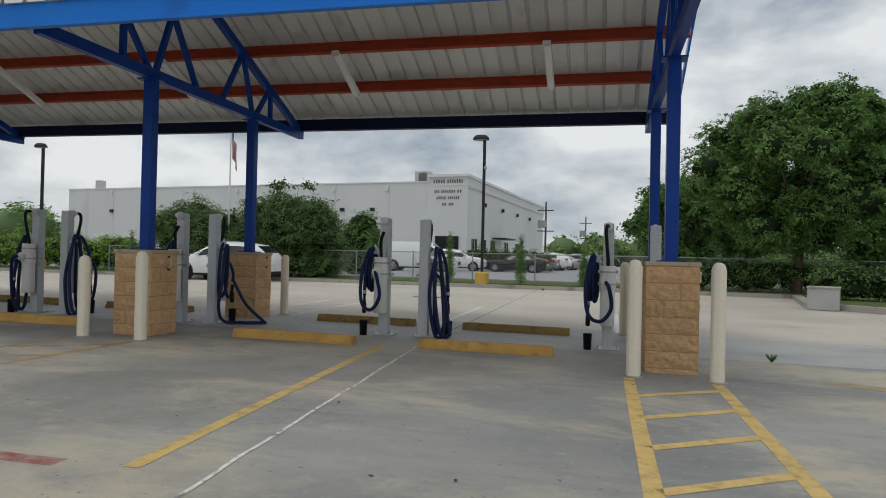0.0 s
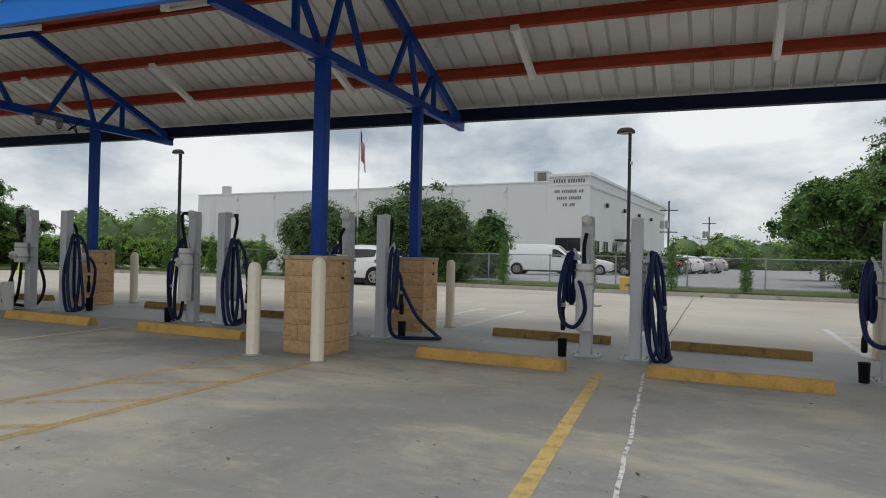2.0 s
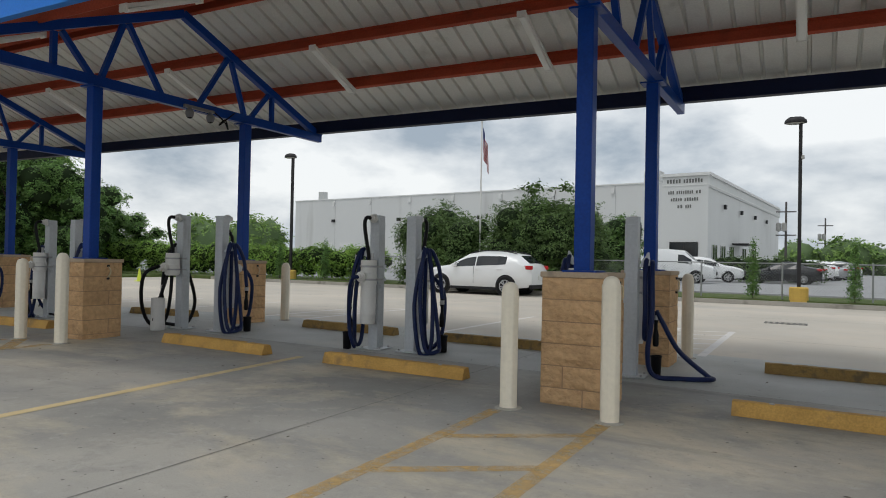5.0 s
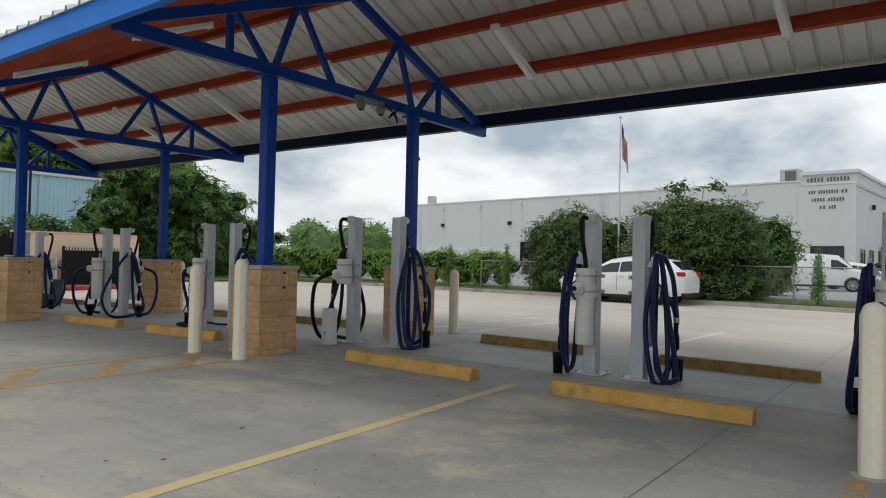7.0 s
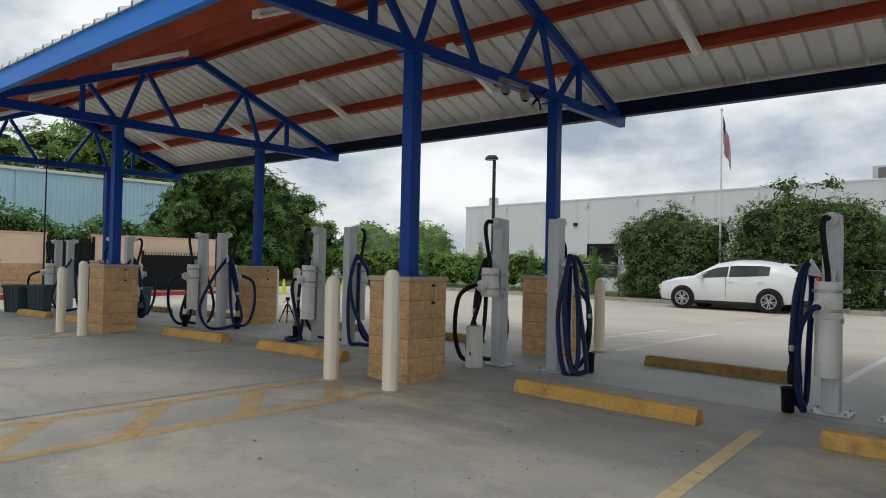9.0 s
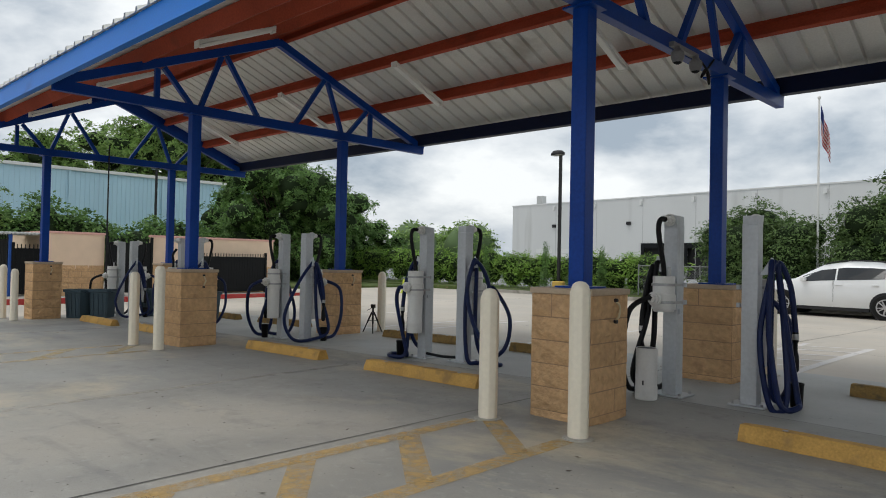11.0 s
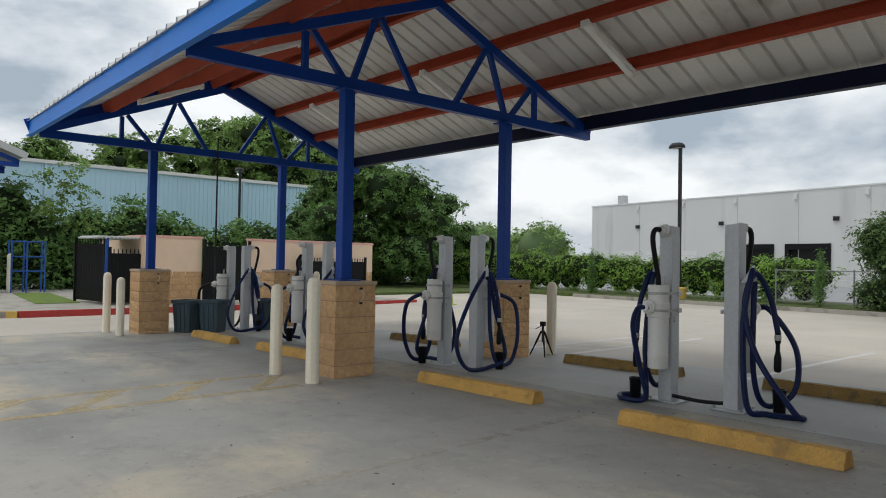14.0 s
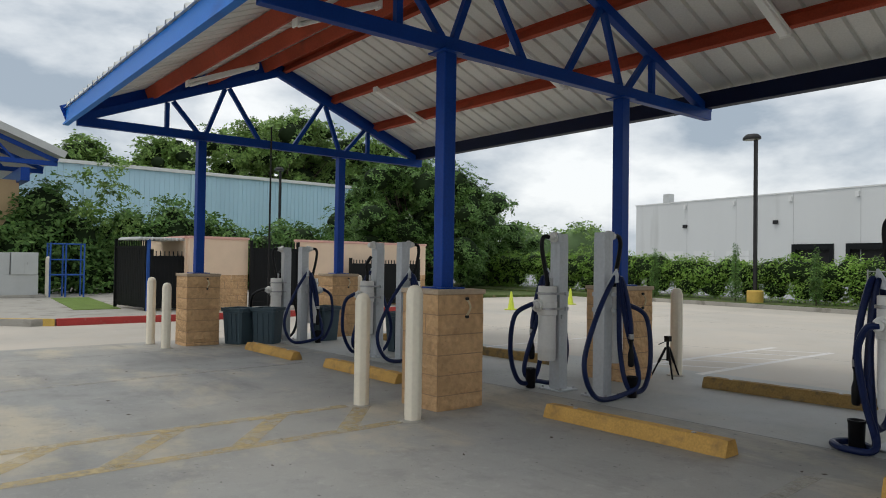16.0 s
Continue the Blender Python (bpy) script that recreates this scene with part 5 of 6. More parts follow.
# ---- white building across the lot ----
BC = Vector((1.2, 54.0, 0))
BU = Vector((-50.7, 8.2, 0)).normalized()      # along the front, away from the corner
BV = Vector((0.085, 0.996, 0)).normalized()    # along the side
FRAME_B = Matrix(((BU.x, BV.x, 0, BC.x), (BU.y, BV.y, 0, BC.y), (0, 0, 1, 0), (0, 0, 0, 1)))
hall = empty("warehouse", pose(0, 0, 0), "long white tilt-wall warehouse with a raised corner sign panel", "building")


def hall_box(name, u0, u1, v0, v1, z0, z1, material, parent, label="", bevel=0.0):
    bm = box(((u0 + u1) / 2, (v0 + v1) / 2, (z0 + z1) / 2), (abs(u1 - u0), abs(v1 - v0), z1 - z0), None, bevel)
    bmesh.ops.transform(bm, matrix=FRAME_B, verts=bm.verts)
    bmesh.ops.recalc_face_normals(bm, faces=bm.faces)
    return part(name, bm, material, parent, label)


HT, HC = 8.15, 8.85
DOORS = [(23.2, 27.2), (28.3, 32.1)]
# front wall in piers, with real dock openings
edges = [0.0] + [e for d in DOORS for e in d] + [51.3]
for i in range(0, len(edges), 2):
    hall_box("wall", edges[i], edges[i + 1], 0, 0.3, -0.2, HT, M_WHITEW, hall)
for a, b in DOORS:
    hall_box("wall", a, b, 0, 0.3, 3.45, HT, M_WHITEW, hall)
    d = hall_box("dock_door", a + 0.06, b - 0.06, 0.5, 0.6, -0.1, 3.45, M_DARK, hall, "dark open loading dock")
    hall_box("dock_seal", a - 0.02, a + 0.35, -0.14, -0.004, 0.9, 3.5, M_IRON, d); hall_box("dock_seal", b - 0.35, b + 0.02, -0.14, -0.004, 0.9, 3.5, M_IRON, d)
    hall_box("dock_seal", a + 0.36, b - 0.36, -0.14, -0.004, 3.0, 3.5, M_IRON, d)
hall_box("wall", 0.0, 0.3, 0.3, 42, -0.2, HC - 0.4, M_WHITEW, hall)
hall_box("wall", 51.0, 51.3, 0.3, 42, -0.2, HT, M_WHITEW, hall)
hall_box("roof", 0.3, 51.0, 0.3, 42, HT - 0.6, HT - 0.5, M_WHITEW, hall)
hall_box("corner_panel", -0.12, 3.7, -0.12, 0.0, -0.1, HC - 0.25, M_WHITEW, hall)
hall_box("corner_panel", -0.12, 0.0, 0.0, 42, HT - 0.5, HC - 0.25, M_WHITEW, hall)
hall_box("cornice", -0.28, 3.86, -0.28, 0.2, HC - 0.25, HC, M_TRIM, hall); hall_box("cornice", -0.28, 0.2, 0.2, 42, HC - 0.25, HC, M_TRIM, hall)
hall_box("cornice_band", -0.16, 3.74, -0.16, -0.12, HC - 1.05, HC - 0.93, M_TRIM, hall); hall_box("cornice_band", -0.16, -0.12, -0.12, 42, HC - 1.05, HC - 0.93, M_TRIM, hall)
hall_box("coping", 3.87, 51.4, -0.06, 0.36, HT, HT + 0.12, M_TRIM, hall)
for u in range(8, 50, 6):
    hall_box("panel_joint", u, u + 0.05, -0.006, 0, 0, HT - 0.05, M_SHADOWLINE, hall)
    hall_box("scupper", u + 0.12, u + 0.42, -0.18, -0.006, HT - 0.75, HT - 0.3, M_TRIM, hall)
for u in (9.6, 13.0, 22.5, 33.5, 44.0):
    hall_box("wall_light", u, u + 0.45, -0.22, -0.006, 5.4, 5.75, M_BRONZE, hall)
for v in (6, 14, 22, 30):
    hall_box("wall_light", -0.34, -0.125, v, v + 0.5, 6.2, 6.6, M_BRONZE, hall)
for u in (36.5, 40.5, 44.5):
    w = hall_box("overhead_door", u, u + 2.6, -0.05, -0.004, 0.0, 2.95, M_TRIM, hall, "white roll-up door")
    for z in (0.6, 1.2, 1.8, 2.4):
        hall_box("door_seam", u, u + 2.6, -0.056, -0.05, z, z + 0.03, M_SHADOWLINE, w)
w = hall_box("window", 0.7, 3.0, -0.16, -0.121, 0.9, 3.0, M_GLASS, hall, "dark glazed entrance window")
for u in (0.66, 1.83, 2.98):
    hall_box("window_frame", u, u + 0.06, -0.18, -0.16, 0.9, 3.0, M_BRONZE, w)
hall_box("window_frame", 0.66, 3.04, -0.18, -0.16, 2.96, 3.05, M_BRONZE, w)
for v in (2.0, 5.5, 9.5, 16.0, 22.0):
    w = hall_box("window", -0.05, -0.004, v, v + 2.0, 0.9, 2.9, M_GLASS, hall, "dark side window")
    for k in (0, 0.97, 1.94):
        hall_box("window_frame", -0.07, -0.05, v + k, v + k + 0.06, 0.9, 2.9, M_TRIM, w)
aw = hall_box("awning", -1.6, -0.13, 10.0, 15.0, 3.1, 3.25, M_BRONZE, hall, "dark flat entrance awning")
# sign bars: four lines of illegible or trade lettering
for z, h, words in ((8.2, 0.34, (1.25, 1.65)), (7.25, 0.28, (0.55, 1.45, 0.5)), (6.65, 0.28, (1.0, 1.2)), (6.05, 0.28, (0.5, 0.55))):
    tot = sum(words) + 0.16 * (len(words) - 1)
    u = 1.8 + tot / 2
    for wd in words:
        n = max(2, int(wd / (h * 0.62)))
        for i in range(n):
            a = u - wd * i / n
            hall_box("sign_letter", a, a - wd / n * 0.60, -0.15, -0.121, z - h / 2, z + h * (0.5 if i % 3 else 0.38), M_SIGN, hall)
        u -= wd + 0.16
# ramp wall and handrails before the docks
rw = empty("loading_ramp", pose(0, 0, 0), "pale concrete loading ramp wall with white handrails", "ramp")
hall_box("ramp_wall", 6.5, 21.5, -7.3, -7.05, -0.1, 0.22, M_WHITEW, rw)
for u in np.arange(6.6, 21.5, 1.86):
    hall_box("rail_post", u, u + 0.06, -7.21, -7.15, 0.22, 0.86, M_TRIM, rw)
for z in (0.5, 0.82):
    hall_box("rail", 6.6, 21.4, -7.21, -7.15, z, z + 0.05, M_TRIM, rw)
# rooftop plant
rt = hall_box("rooftop_unit", 4.3, 5.7, 1.0, 2.4, HT - 0.5, HT + 1.2, M_CABINET, hall, "grey rooftop cooling unit")
hall_box("unit_grille", 4.45, 5.3, 0.96, 1.0, HT + 0.2, HT + 1.05, M_SIGN, rt)
hall_box("roof_vent", 47.6, 48.5, 1.4, 2.2, HT - 0.5, HT + 1.25, M_CABINET, hall, "grey roof vent")

# ---- vehicles ----
def wheel(parent, x, y, r, w, rim=M_RIM, spokes=5):
    turn = Matrix.Translation((x, y, r)) @ Matrix.Rotation(math.pi / 2, 4, "X")
    ty = smooth(part("wheel", lathe([(r * 0.66, -w / 2), (r * 0.93, -w / 2), (r, -w * 0.32), (r, w * 0.32), (r * 0.93, w / 2), (r * 0.66, w / 2)], 28, turn, False), M_TYRE, parent), 35)
    s = -1 if y < 0 else 1
    zf = -s * w / 2
    rm = bmesh.new()
    for k in range(spokes * 2):
        a = 2 * math.pi * k / (spokes * 2) + (0.1 if k % 2 else -0.1)
        p = turn @ Vector((0.05 * math.cos(a), 0.05 * math.sin(a), zf * 0.96)); q = turn @ Vector((r * 0.60 * math.cos(a), r * 0.60 * math.sin(a), zf * 0.98))
        beam(rm, p, q, 0.035, 0.03)
    part("rim_spokes", rm, rim, ty)
    part("rim_ring", lathe([(r * 0.66, zf * 1.02), (r * 0.66, zf * 0.90), (r * 0.58, zf * 0.90), (r * 0.58, zf * 1.02)], 28, turn, False), rim, ty)
    part("hub", lathe([(r * 0.16, zf * 0.9), (r * 0.16, zf * 1.04), (0.01, zf * 1.06)] if zf > 0 else [(r * 0.16, zf * 1.04), (r * 0.16, zf * 0.9), (0.01, zf * 1.06)], 12, turn), rim, ty)
    part("brake_disc", lathe([(r * 0.58, min(zf * 0.5, zf * 0.6)), (r * 0.58, max(zf * 0.5, zf * 0.6))], 20, turn), M_PLASTIC, ty)


def vehicle(name, m, label, paint, secs, glass, axles, r, half_w, screens, side_lamps=True, category="car"):
    """secs: (x, sill, belt, roof, half width at belt, half width at roof), nose first, the nose towards -x."""
    t = empty(name, m, label, category)

    def ring(s):
        x, zl, zb, zr, wb, wr = s
        return [Vector((x, yy, z)) for yy, z in ((-wb * 0.90, zl), (-wb * 0.985, zl + 0.10), (-wb, zl + 0.55 * (zb - zl)), (-wb * 0.975, zb), (-(wb * 0.32 + wr * 0.68), zb + 0.68 * (zr - zb)), (-wr * 0.9, zr - 0.015), (-wr * 0.45, zr), (0, zr + 0.008))]
    bm = bmesh.new()
    rows = []
    for s in secs:
        h = ring(s)
        full = h + [Vector((v.x, -v.y, v.z)) for v in h[-2::-1]]
        rows.append([bm.verts.new(v) for v in full])
    for a, b in zip(rows, rows[1:]):
        for k in range(len(a) - 1):
            bm.faces.new((a[k], a[k + 1], b[k + 1], b[k]))
        bm.faces.new((a[-1], a[0], b[0], b[-1]))
    bm.faces.new(rows[0]); bm.faces.new(rows[-1][::-1])
    bmesh.ops.recalc_face_normals(bm, faces=bm.faces)
    smooth(part("body", bm, paint, t), 38)

    def pane(name_, quad, out):
        bm2 = bmesh.new()
        q = [Vector(v) for v in quad]
        n = (q[1] - q[0]).cross(q[3] - q[0]).normalized()
        if n.dot(Vector(out)) < 0:
            n = -n
        top = [bm2.verts.new(v + n * 0.012) for v in q]; low = [bm2.verts.new(v - n * 0.03) for v in q]
        bm2.faces.new(top)
        for i in range(4):
            bm2.faces.new((low[i], low[(i + 1) % 4], top[(i + 1) % 4], top[i]))
        bmesh.ops.recalc_face_normals(bm2, faces=bm2.faces)
        return part(name_, bm2, M_GLASS, t)
    R = [ring(s) for s in secs]
    for i, fa, fb in glass:
        for sgn in (1, -1):
            def at(f, f2):
                v = R[i][3].lerp(R[i][4], f2).lerp(R[i + 1][3].lerp(R[i + 1][4], f2), f)
                return Vector((v.x, v.y * sgn, v.z))
            pane("side_window", [at(fa, 0.07), at(fb, 0.07), at(fb, 0.97), at(fa, 0.97)], (0, -sgn, 0.2))
    for i, lo_, hi_ in screens:
        a, b = R[i], R[i + 1]
        def mix_(f, yk):
            p, q = (a[5].lerp(b[5], f)), (a[7].lerp(b[7], f))
            return Vector((p.x, p.y * yk, (p.z + q.z) / 2))
        pane("windscreen", [mix_(lo_, 0.92), mix_(hi_, 0.92), mix_(hi_, -0.92), mix_(lo_, -0.92)], (0, 0, 1))
    for ax in axles:
        for y in (-half_w + 0.11, half_w - 0.11):
            s = -1 if y < 0 else 1
            turn = Matrix.Translation((ax, s * (half_w - 0.045), r * 1.04)) @ Matrix.Rotation(math.pi / 2, 4, "X")
            part("wheel_arch", lathe([(r * 1.13, -0.05), (r * 1.13, 0.05)], 26, turn), M_PLASTIC, t)
            wheel(t, ax, s * (half_w - 0.065), r, 0.22)
    x0, x1 = secs[0][0], secs[-1][0]
    zl = secs[3][1]
    part("sill_trim", box(((axles[0] + axles[1]) / 2, 0, zl + 0.02), (axles[1] - axles[0] - 2.3 * r, half_w * 2 - 0.06, 0.10), None, 0.01), M_PLASTIC, t)
    for s in (-1, 1):
        part("mirror", box((R[glass[0][0]][3].x + 0.35, s * (half_w + 0.10), secs[glass[0][0]][2] + 0.10), (0.14, 0.20, 0.13), None, 0.03), paint, t)
        part("door_handle", box((0.1 * (x0 + x1) + 0.2, s * (half_w + 0.005), secs[5][2] - 0.12), (0.2, 0.03, 0.03), None, 0.008), paint, t)
        part("door_handle", box((0.1 * (x0 + x1) + 1.15, s * (half_w + 0.002), secs[5][2] - 0.10), (0.2, 0.03, 0.03), None, 0.008), paint, t)
        part("tail_lamp", box((x1 - 0.13, s * (half_w - 0.14), secs[-2][2] - 0.02), (0.30, 0.18, 0.15), Matrix.Rotation(s * 0.25, 4, "Z"), 0.03), M_TAIL, t)
        part("head_lamp", box((x0 + 0.22, s * (half_w - 0.22), secs[1][2] - 0.10), (0.36, 0.20, 0.13), Matrix.Rotation(-s * 0.3, 4, "Z"), 0.03), M_HEADL, t)
        part("door_seam", box((0.05, s * (half_w - 0.004), (zl + secs[5][2]) / 2 + 0.1), (0.006, 0.014, secs[5][2] - zl - 0.22)), M_PLASTIC, t)
    part("bumper_trim", box((x1 - 0.05, 0, zl + 0.12), (0.12, half_w * 1.7, 0.16), None, 0.03), M_PLASTIC, t)
    part("number_plate", box((x1 + 0.012, 0, secs[-1][2] - 0.22), (0.02, 0.31, 0.15)), M_TRIM, t)
    part("grille", box((x0 - 0.005, 0, secs[0][1] + 0.22), (0.05, half_w * 1.1, 0.22), None, 0.02), M_PLASTIC, t)
    return t


SUV = [(-2.38, 0.42, 0.72, 0.78, 0.62, 0.50), (-2.22, 0.30, 0.82, 0.92, 0.84, 0.66), (-1.70, 0.26, 0.95, 1.06, 0.92, 0.74), (-1.10, 0.24, 1.02, 1.14, 0.94, 0.76), (-0.30, 0.24, 1.06, 1.58, 0.94, 0.64),
       (0.35, 0.24, 1.09, 1.69, 0.94, 0.64), (1.05, 0.25, 1.13, 1.67, 0.94, 0.63), (1.80, 0.28, 1.20, 1.57, 0.92, 0.60), (2.28, 0.34, 1.10, 1.20, 0.88, 0.62), (2.42, 0.42, 0.92, 1.00, 0.78, 0.58)]
GLS = [(3, 0.34, 1.0), (4, 0.0, 0.60), (4, 0.68, 1.0), (5, 0.0, 1.0), (6, 0.0, 0.45)]
suv = vehicle("suv", pose(-2.52, 18.42, -0.13, 0, 0, -2), "white crossover car parked along the kerb before shrubs", M_CAR, SUV, GLS, (-1.40, 1.42), 0.365, 0.94, [(3, 0.12, 0.92), (7, 0.15, 0.9)])
for sy in (-0.60, 0.60):
    smooth(part("roof_rail", sweep([(-0.25, sy, 1.585), (0.1, sy, 1.675), (0.7, sy, 1.71), (1.3, sy, 1.67), (1.75, sy, 1.585)], 0.018, 6), M_PLASTIC, suv))
SED = [(-2.42, 0.36, 0.62, 0.66, 0.64, 0.5), (-2.25, 0.24, 0.70, 0.78, 0.84, 0.66), (-1.6, 0.2, 0.82, 0.90, 0.91, 0.74), (-0.95, 0.2, 0.88, 0.97, 0.92, 0.74), (-0.2, 0.2, 0.92, 1.36, 0.92, 0.62),
       (0.4, 0.2, 0.94, 1.45, 0.92, 0.60), (0.95, 0.2, 0.96, 1.40, 0.92, 0.60), (1.65, 0.22, 0.98, 1.12, 0.91, 0.66), (2.2, 0.26, 0.97, 1.06, 0.86, 0.66), (2.42, 0.36, 0.84, 0.92, 0.74, 0.6)]
GLD = [(3, 0.30, 1.0), (4, 0.0, 0.5), (4, 0.58, 1.0), (5, 0.0, 1.0), (6, 0.0, 0.4)]
VAN = [(-2.85, 0.40, 0.70, 0.78, 0.78, 0.6), (-2.70, 0.30, 0.92, 1.05, 0.94, 0.72), (-2.15, 0.28, 1.08, 1.18, 0.99, 0.82), (-1.75, 0.26, 1.15, 1.30, 1.0, 0.84), (-1.0, 0.26, 1.18, 2.00, 1.0, 0.82),
       (0.0, 0.26, 1.18, 2.08, 1.0, 0.84), (1.2, 0.26, 1.18, 2.08, 1.0, 0.84), (2.3, 0.28, 1.18, 2.06, 1.0, 0.84), (2.75, 0.32, 1.18, 2.02, 0.99, 0.82), (2.85, 0.40, 1.1, 1.9, 0.94, 0.78)]
vehicle("van", pose(1.0, 38.3, LOT + 0.04, 0, 0, 183), "white panel van parked in the lot beyond the fence", M_CAR, VAN, [(3, 0.35, 1.0), (4, 0.0, 0.30)], (-1.75, 1.68), 0.37, 1.0, [(3, 0.15, 0.9)], category="van")
vehicle("sedan", pose(7.2, 44.0, LOT + 0.04, 0, 0, -6), "glossy black sedan parked in the lot", M_CARB, SED, GLD, (-1.45, 1.42), 0.34, 0.92, [(3, 0.12, 0.92), (6, 0.1, 0.85)])
for k, (x, y, rz, p_, l_, S, G, a_) in enumerate([
        (2.6, 43.5, 183, M_CAR, "white crossover parked beyond the fence", SUV, GLS, (-1.40, 1.42)),
        (6.6, 49.6, -12, M_CAR, "white sedan in a row of parked cars", SED, GLD, (-1.45, 1.42)),
        (7.4, 53.0, -12, M_CARS, "silver sedan in a row of parked cars", SED, GLD, (-1.45, 1.42)),
        (8.3, 57.0, -12, M_CAR, "white crossover in a row of parked cars", SUV, GLS, (-1.40, 1.42)),
        (9.3, 61.4, -12, M_CARS, "silver sedan far down a row of cars", SED, GLD, (-1.45, 1.42)),
        (10.4, 66.2, -12, M_CARS, "silver crossover far down a row of cars", SUV, GLS, (-1.40, 1.42))]):
    vehicle("parked_car", pose(x, y, LOT + 0.04, 0, 0, rz), l_, p_, S, G, a_, 0.35, 0.93, [(3, 0.12, 0.92), (6, 0.1, 0.85)])
hedge_row("low_hedge", 3.2, 9.5, lambda x: 41.5 + 5.0, LOT, 1.7, 35, "green hedge before the white building", M_LEAF, 500, size=0.09)

# ---- utility poles and wires ----
def utility_pole(x, y, h, arms=True):
    t = empty("utility_pole", pose(x, y, 0), "weathered wooden utility pole far off", "utility pole")
    part("shaft", rod(bmesh.new(), (0, 0, 0), (0, 0, h), 0.16, 8, 0.11), M_WOODPOLE, t)
    if arms:
        for z in (h - 1.2, h - 4.0):
            part("crossarm", box((0, 0, z), (2.2, 0.12, 0.14)), M_WOODPOLE, t)
        for dx in (-0.6, 0.0):
            part("transformer", lathe([(0.05, h - 3.6), (0.28, h - 3.5), (0.28, h - 2.6), (0.1, h - 2.5)], 12, Matrix.Translation((dx - 0.2, -0.3, 0))), M_LENS, t)


utility_pole(6.0, 85.7, 8.9)
utility_pole(10.5, 120, 9.0)
utility_pole(27, 62, 12.6, False)
wires = empty("overhead_wire", pose(0, 0, 0), "thin overhead power wires beyond the oak", "wire")
for k in range(3):
    part("wire", sweep([(27, 62, 12.5 - 0.5 * k), (30, 42, 10.6 - 0.4 * k), (36, 20, 11.4 - 0.3 * k)], 0.014, 5, 10), M_BLACK, wires)

# ---- far trees and woods ----
fw = []
r = random.Random(15)
for k in range(46):
    x = -70 + k * 3.2 + r.uniform(-1, 1)
    if -50 < x < 6:
        continue
    fw.append(((x, 118 + r.uniform(-6, 6), 1.5 + r.uniform(0, 1.5)), (r.uniform(2.5, 4.5), 3, r.uniform(2.0, 3.6))))
for k in range(16):
    fw.append(((-62 + r.uniform(-7, 6) - k * 1.6, 62 + 2.2 * k, 2.2 + r.uniform(0, 1.8)), (r.uniform(2.5, 4), 3, r.uniform(2.4, 3.8))))
woods = empty("distant_trees", pose(0, 0, 0), "hazy green treeline on the horizon", "trees", kind="stuff")
leaf_object("foliage", fw, 42000, 0.26, 91, M_LEAFF, woods)
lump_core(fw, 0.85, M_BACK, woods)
bd = bmesh.new()
N = 120
pts = [(420 * math.cos(2 * math.pi * i / N), 420 * math.sin(2 * math.pi * i / N), 4.5 + 2.2 * noise.noise((i * 0.37, 0, 0)) + 1.2 * noise.noise((i * 1.3, 5, 0))) for i in range(N)]
for i in range(N):
    a, b = pts[i], pts[(i + 1) % N]
    bd.faces.new([bd.verts.new(v) for v in ((a[0], a[1], -1), (b[0], b[1], -1), (b[0], b[1], b[2]), (a[0], a[1], a[2]))])
tagged(part("backdrop", bd, M_BACK), "low green woods on the horizon all round", "backdrop", kind="structure")

# ---- beyond the far end of the canopy ----
XK = -19.75
slab("sidewalk", [(XK - 0.15, -2.2), (XK - 0.15, 11.0), (-60, 11.0), (-60, -60), (-24, -60), (-22.0, -4.5)], -0.4, -0.07, M_KERB, "pale concrete pavement by the enclosure")
slab("red_kerb", [(XK, -1.7), (XK, 11.2), (XK - 0.15, 11.2), (XK - 0.15, -1.7)], -0.4, -0.065, mat("red_kerb_paint", (0.42, 0.055, 0.05), 0.7, vary=0.2, scale=3, dirt=(0.34, 0.25, 0.2)), "red painted fire lane kerb", "kerb")
slab("yellow_kerb", [(XK, -1.75), (XK - 0.15, -1.75), (-22.2, -5.0), (-24.2, -40), (-24.0, -40), (-22.0, -5.0)], -0.4, -0.066, M_ORANGEY, "faded yellow painted kerb", "kerb")
slab("grass_bed", [(-22.6, -0.8), (-22.6, 0.4), (-29.0, 0.9), (-29.0, -0.3)], -0.1, -0.055, M_LAWN, "small green lawn bed", "grass")
slab("grass_bank", [(-24.5, 10.6), (-23.5, 20.6), (-60, 22), (-60, 10.6)], -0.4, -0.03, M_GRASS, "dark grass bank under a tree", "grass")

def picket_panel(name, p, q, h, label, solid=True):
    t = empty(name, pose(0, 0, 0), label, "fence")
    P, Q = Vector((*p, -0.07)), Vector((*q, -0.07))
    L = (Q - P).length
    d = (Q - P) / L
    n = max(2, int(L / 0.11))
    if solid:
        part("backing_sheet", beam(bmesh.new(), P + Vector((0, 0, h * 0.48)), Q + Vector((0, 0, h * 0.48)), 0.012, h * 0.88), M_IRON, t)
    for i in range(n + 1):
        c = P + d * (L * i / n)
        part("picket", beam(bmesh.new(), c + Vector((0, 0, 0.08)), c + Vector((0, 0, h)), 0.022, 0.022), M_IRON, t)
    for z in (0.2, h - 0.2):
        part("rail", beam(bmesh.new(), P + Vector((0, 0, z)), Q + Vector((0, 0, z)), 0.045, 0.045), M_IRON, t)
    for c in (P, Q):
        part("fence_post", beam(bmesh.new(), c, c + Vector((0, 0, h + 0.05)), 0.08, 0.08), M_IRON, t)
    return t


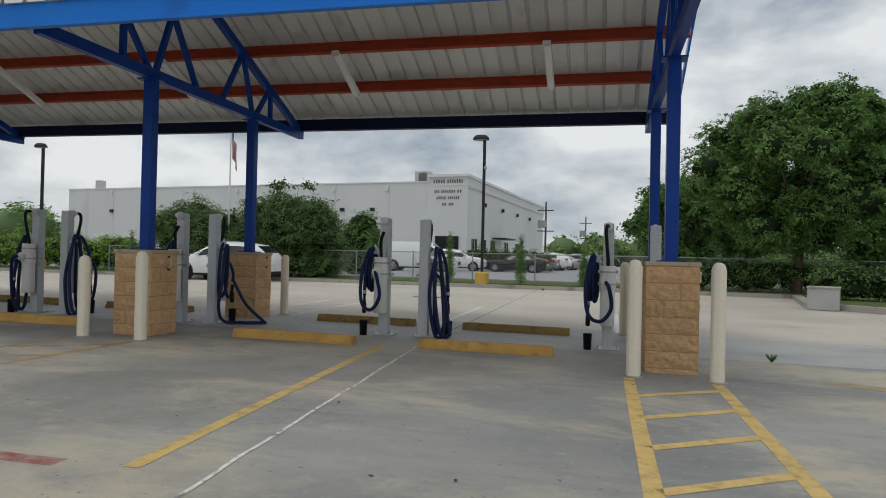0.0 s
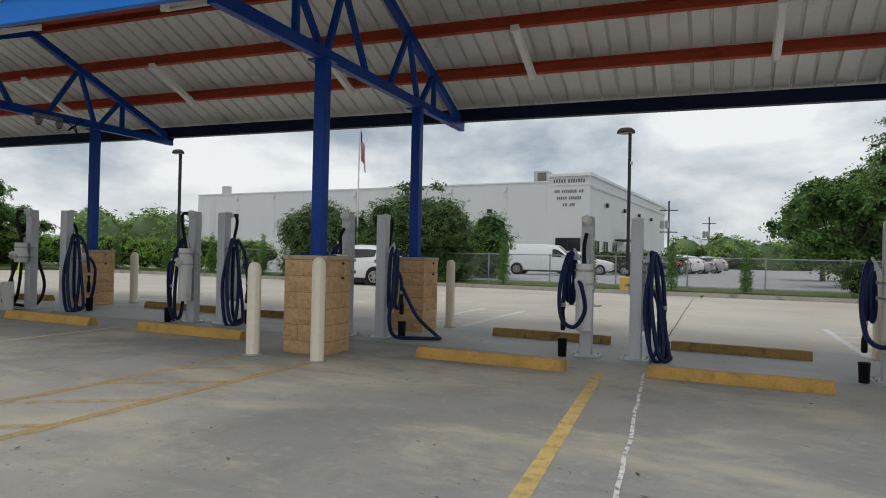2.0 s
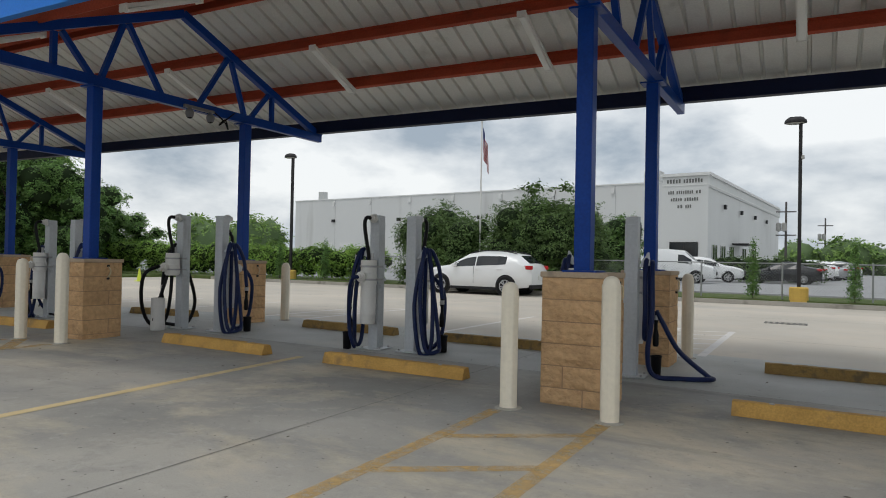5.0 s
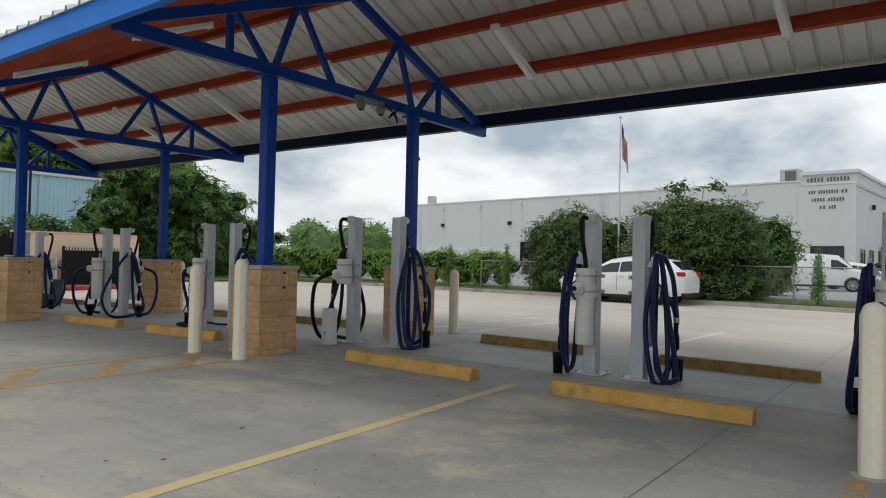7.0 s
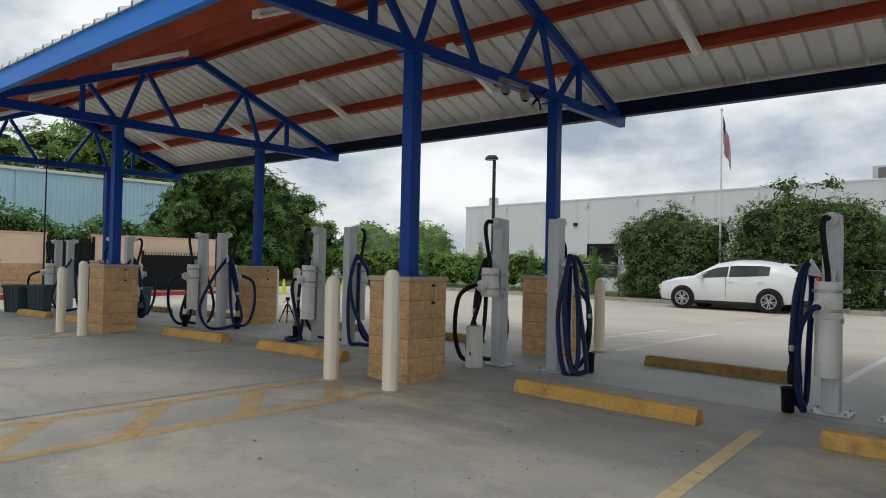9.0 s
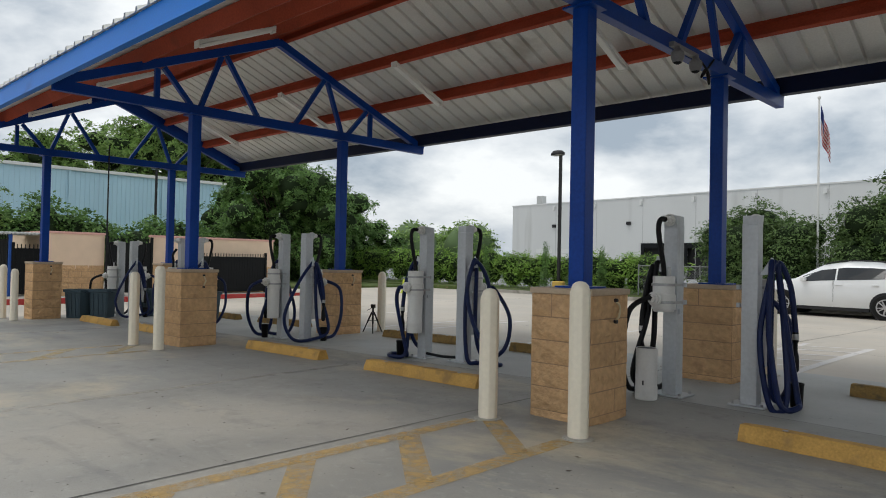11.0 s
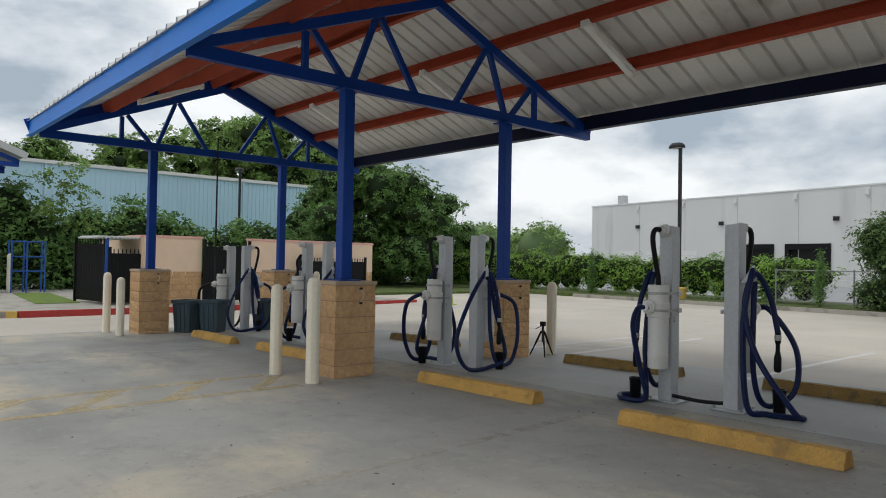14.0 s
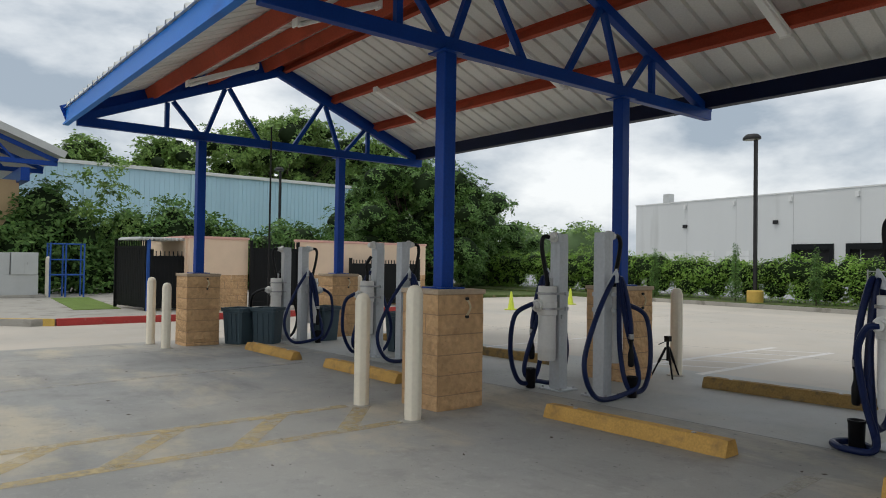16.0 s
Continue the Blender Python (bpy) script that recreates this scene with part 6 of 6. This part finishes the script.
picket_panel("iron_fence", (-23.5, 0.45), (-21.5, 0.75), 1.95, "black sheeted iron fence of an enclosure")
picket_panel("iron_gate", (-21.4, 0.85), (-21.3, 1.75), 1.65, "black iron gate of an enclosure")
picket_panel("iron_gate", (-20.9, 3.5), (-20.9, 5.0), 1.95, "black iron gate between beige walls")
picket_panel("iron_gate", (-20.6, 6.7), (-20.6, 9.4), 1.5, "low black iron gate before a beige wall")
bp_ = empty("gate_post", pose(-21.45, 0.78, -0.07), "blue square gate post", "post")
part("shaft", box((0, 0, 1.0), (0.10, 0.10, 2.0), None, 0.006), M_BLUERACK, bp_)


def enclosure_wall(y0, y1, x=-21.1):
    t = empty("enclosure_wall", pose(0, 0, 0), "beige stucco wall with tan block base and pink coping", "wall", kind="structure")
    part("stucco", box((x, (y0 + y1) / 2, 1.38), (0.20, y1 - y0, 1.14)), M_STUCCO, t)
    part("coping", box((x, (y0 + y1) / 2, 1.985), (0.26, y1 - y0 + 0.06, 0.07), None, 0.01), M_PINK, t)
    part("base_core", box((x, (y0 + y1) / 2, 0.37), (0.20, y1 - y0, 0.88)), M_MORTAR, t)
    z, k = -0.07, 0
    while z < 0.75:
        y = y0 - (0.2 if k % 2 else 0)
        while y < y1 - 0.05:
            a, b = max(y0, y), min(y1, y + 0.4)
            if b - a > 0.06:
                ob = new("block", BLOCKS[k % 4]); ob.parent = t
                ob.matrix_basis = Matrix.Translation((x + 0.008, (a + b) / 2, z + 0.1)) @ Matrix.Rotation(math.pi / 2, 4, "Z") @ Matrix.Diagonal(((b - a) / 0.4, 1, 1, 1))
            y += 0.4
        z += 0.2; k += 1


enclosure_wall(1.75, 3.45); enclosure_wall(5.05, 10.0)
w = empty("enclosure_wall", pose(0, 0, 0), "beige stucco return wall with pink coping", "wall", kind="structure")
part("stucco", box((-23.3, 1.80, 0.95), (4.2, 0.2, 2.0)), M_STUCCO, w)
part("coping", box((-23.3, 1.80, 1.985), (4.2, 0.26, 0.07)), M_PINK, w)
# corrugated lean-to roof
lt = empty("lean_to", pose(0, 0, 0), "small corrugated lean-to roof over the enclosure", "roof")
bm = bmesh.new()
for i in range(24):
    y0_ = 0.5 + i * 0.055
    rod(bm, (-23.4, y0_, 1.92 + 0.03 * (i % 2)), (-21.3, y0_, 1.90 + 0.03 * (i % 2)), 0.03, 6)
part("sheet", bm, M_CABINET, lt)

# blue metal building
bb = empty("metal_building", pose(0, 0, 0), "long pale blue ribbed metal building with white eave", "building")
part("wall", box((-48.2, 3.0, 3.45), (0.3, 48, 7.2)), M_BLUEW, bb)
bm = bmesh.new()
for i in range(154):
    y = -20.8 + i * 0.31
    bm2 = cube(bm, (-48.02, y, 3.45), (0.06, 0.07, 7.2))
s_ = part("siding_ribs", bm, M_BLUEW, bb); s_["kind"] = "stuff"
part("gutter", box((-47.95, 3, 7.12), (0.22, 48, 0.22), None, 0.02), M_TRIM, bb)
for y in (-2, 4.5, 11, 17.5, 24):
    part("downspout", box((-47.95, y, 3.5), (0.12, 0.12, 7.1)), M_BLUEW, bb)
part("roof", beam(bmesh.new(), (-48.1, 3, 7.2), (-54, 3, 7.5), 48, 0.1), M_TRIM, bb)
part("end_wall", box((-51.5, 26.85, 3.45), (6.4, 0.3, 7.2)), M_BLUEW, bb)

# neighbouring tan building with a blue truss eave
tb = empty("tan_building", pose(0, 0, 0), "tan building with a grey metal eave on blue trusses", "building")
part("wall", box((-38.0, -6.1, 2.1), (11.0, 10.4, 4.4)), M_TAN, tb)
part("roof", beam(bmesh.new(), (-38, 0.42, 5.30), (-38, -7.0, 8.3), 14.0, 0.10), M_CABINET, tb)
part("rake_trim", beam(bmesh.new(), (-31.0, 0.42, 5.24), (-31.0, -7.0, 8.24), 0.06, 0.26), M_CABINET, tb, "grey metal rake trim")
for x in (-31.4, -34.5):
    bm = beam(bmesh.new(), (x, 0.2, 4.92), (x, -7.0, 4.92), 0.12, 0.18)
    beam(bm, (x, 0.2, 5.02), (x, -7.0, 7.9), 0.12, 0.16)
    for y in (-1.2, -2.6, -4.2):
        beam(bm, (x, y, 4.95), (x, y - 0.6, 5.05 + 0.39 * (0.2 - y)), 0.08, 0.08)
    part("eave_truss", bm, M_BLUE, tb)
part("soffit_beam", box((-34.5, -0.85, 4.45), (6.2, 0.3, 0.5)), M_BLUE, tb)

# equipment by the tan building
cab = empty("electrical_cabinet", pose(-30.0, -1.25, -0.07), "pale grey steel electrical cabinet on a pad", "cabinet")
part("pad", box((0, 0, 0.05), (1.0, 1.7, 0.10), None, 0.01), M_KERB, cab)
part("lower_box", box((0, 0, 0.45), (0.7, 1.3, 0.72), None, 0.012), M_CABINET, cab)
up = part("upper_box", box((0.1, 0.22, 1.2), (0.6, 0.82, 0.78), None, 0.012), M_CABINET, cab)
part("upper_box", box((0.0, -0.55, 1.1), (0.6, 0.66, 0.95), None, 0.012), M_CABINET, cab)
part("door_seam", box((0.402, 0.22, 1.2), (0.006, 0.01, 0.70)), M_SHADOWLINE, up)
part("latch", box((0.41, 0.3, 1.2), (0.02, 0.03, 0.10)), M_STRAP, up)
yb_ = empty("bollard", pose(-29.8, -0.28, -0.07), "cream round-topped bollard by a cabinet", "bollard")
smooth(part("sleeve", lathe([(0.09, -0.02), (0.09, 1.36), (0.075, 1.42), (0.04, 1.455), (0.01, 1.46)], 20), M_BOLL, yb_))
rk = empty("pipe_rack", pose(-29.9, 0.35, -0.07), "blue welded pipe rack frame", "rack")
for y in (-0.6, -0.1, 0.5):
    for x in (-0.3, 0.3):
        part("upright", rod(bmesh.new(), (x, y, 0), (x, y, 1.95), 0.03, 8), M_BLUERACK, rk)
for z in (0.8, 1.35, 1.92):
    for x in (-0.3, 0.3):
        part("crossbar", rod(bmesh.new(), (x, -0.6, z), (x, 0.5, z), 0.022, 8), M_BLUERACK, rk)
    for y in (-0.6, 0.5):
        part("crossbar", rod(bmesh.new(), (-0.3, y, z), (0.3, y, z), 0.022, 8), M_BLUERACK, rk)
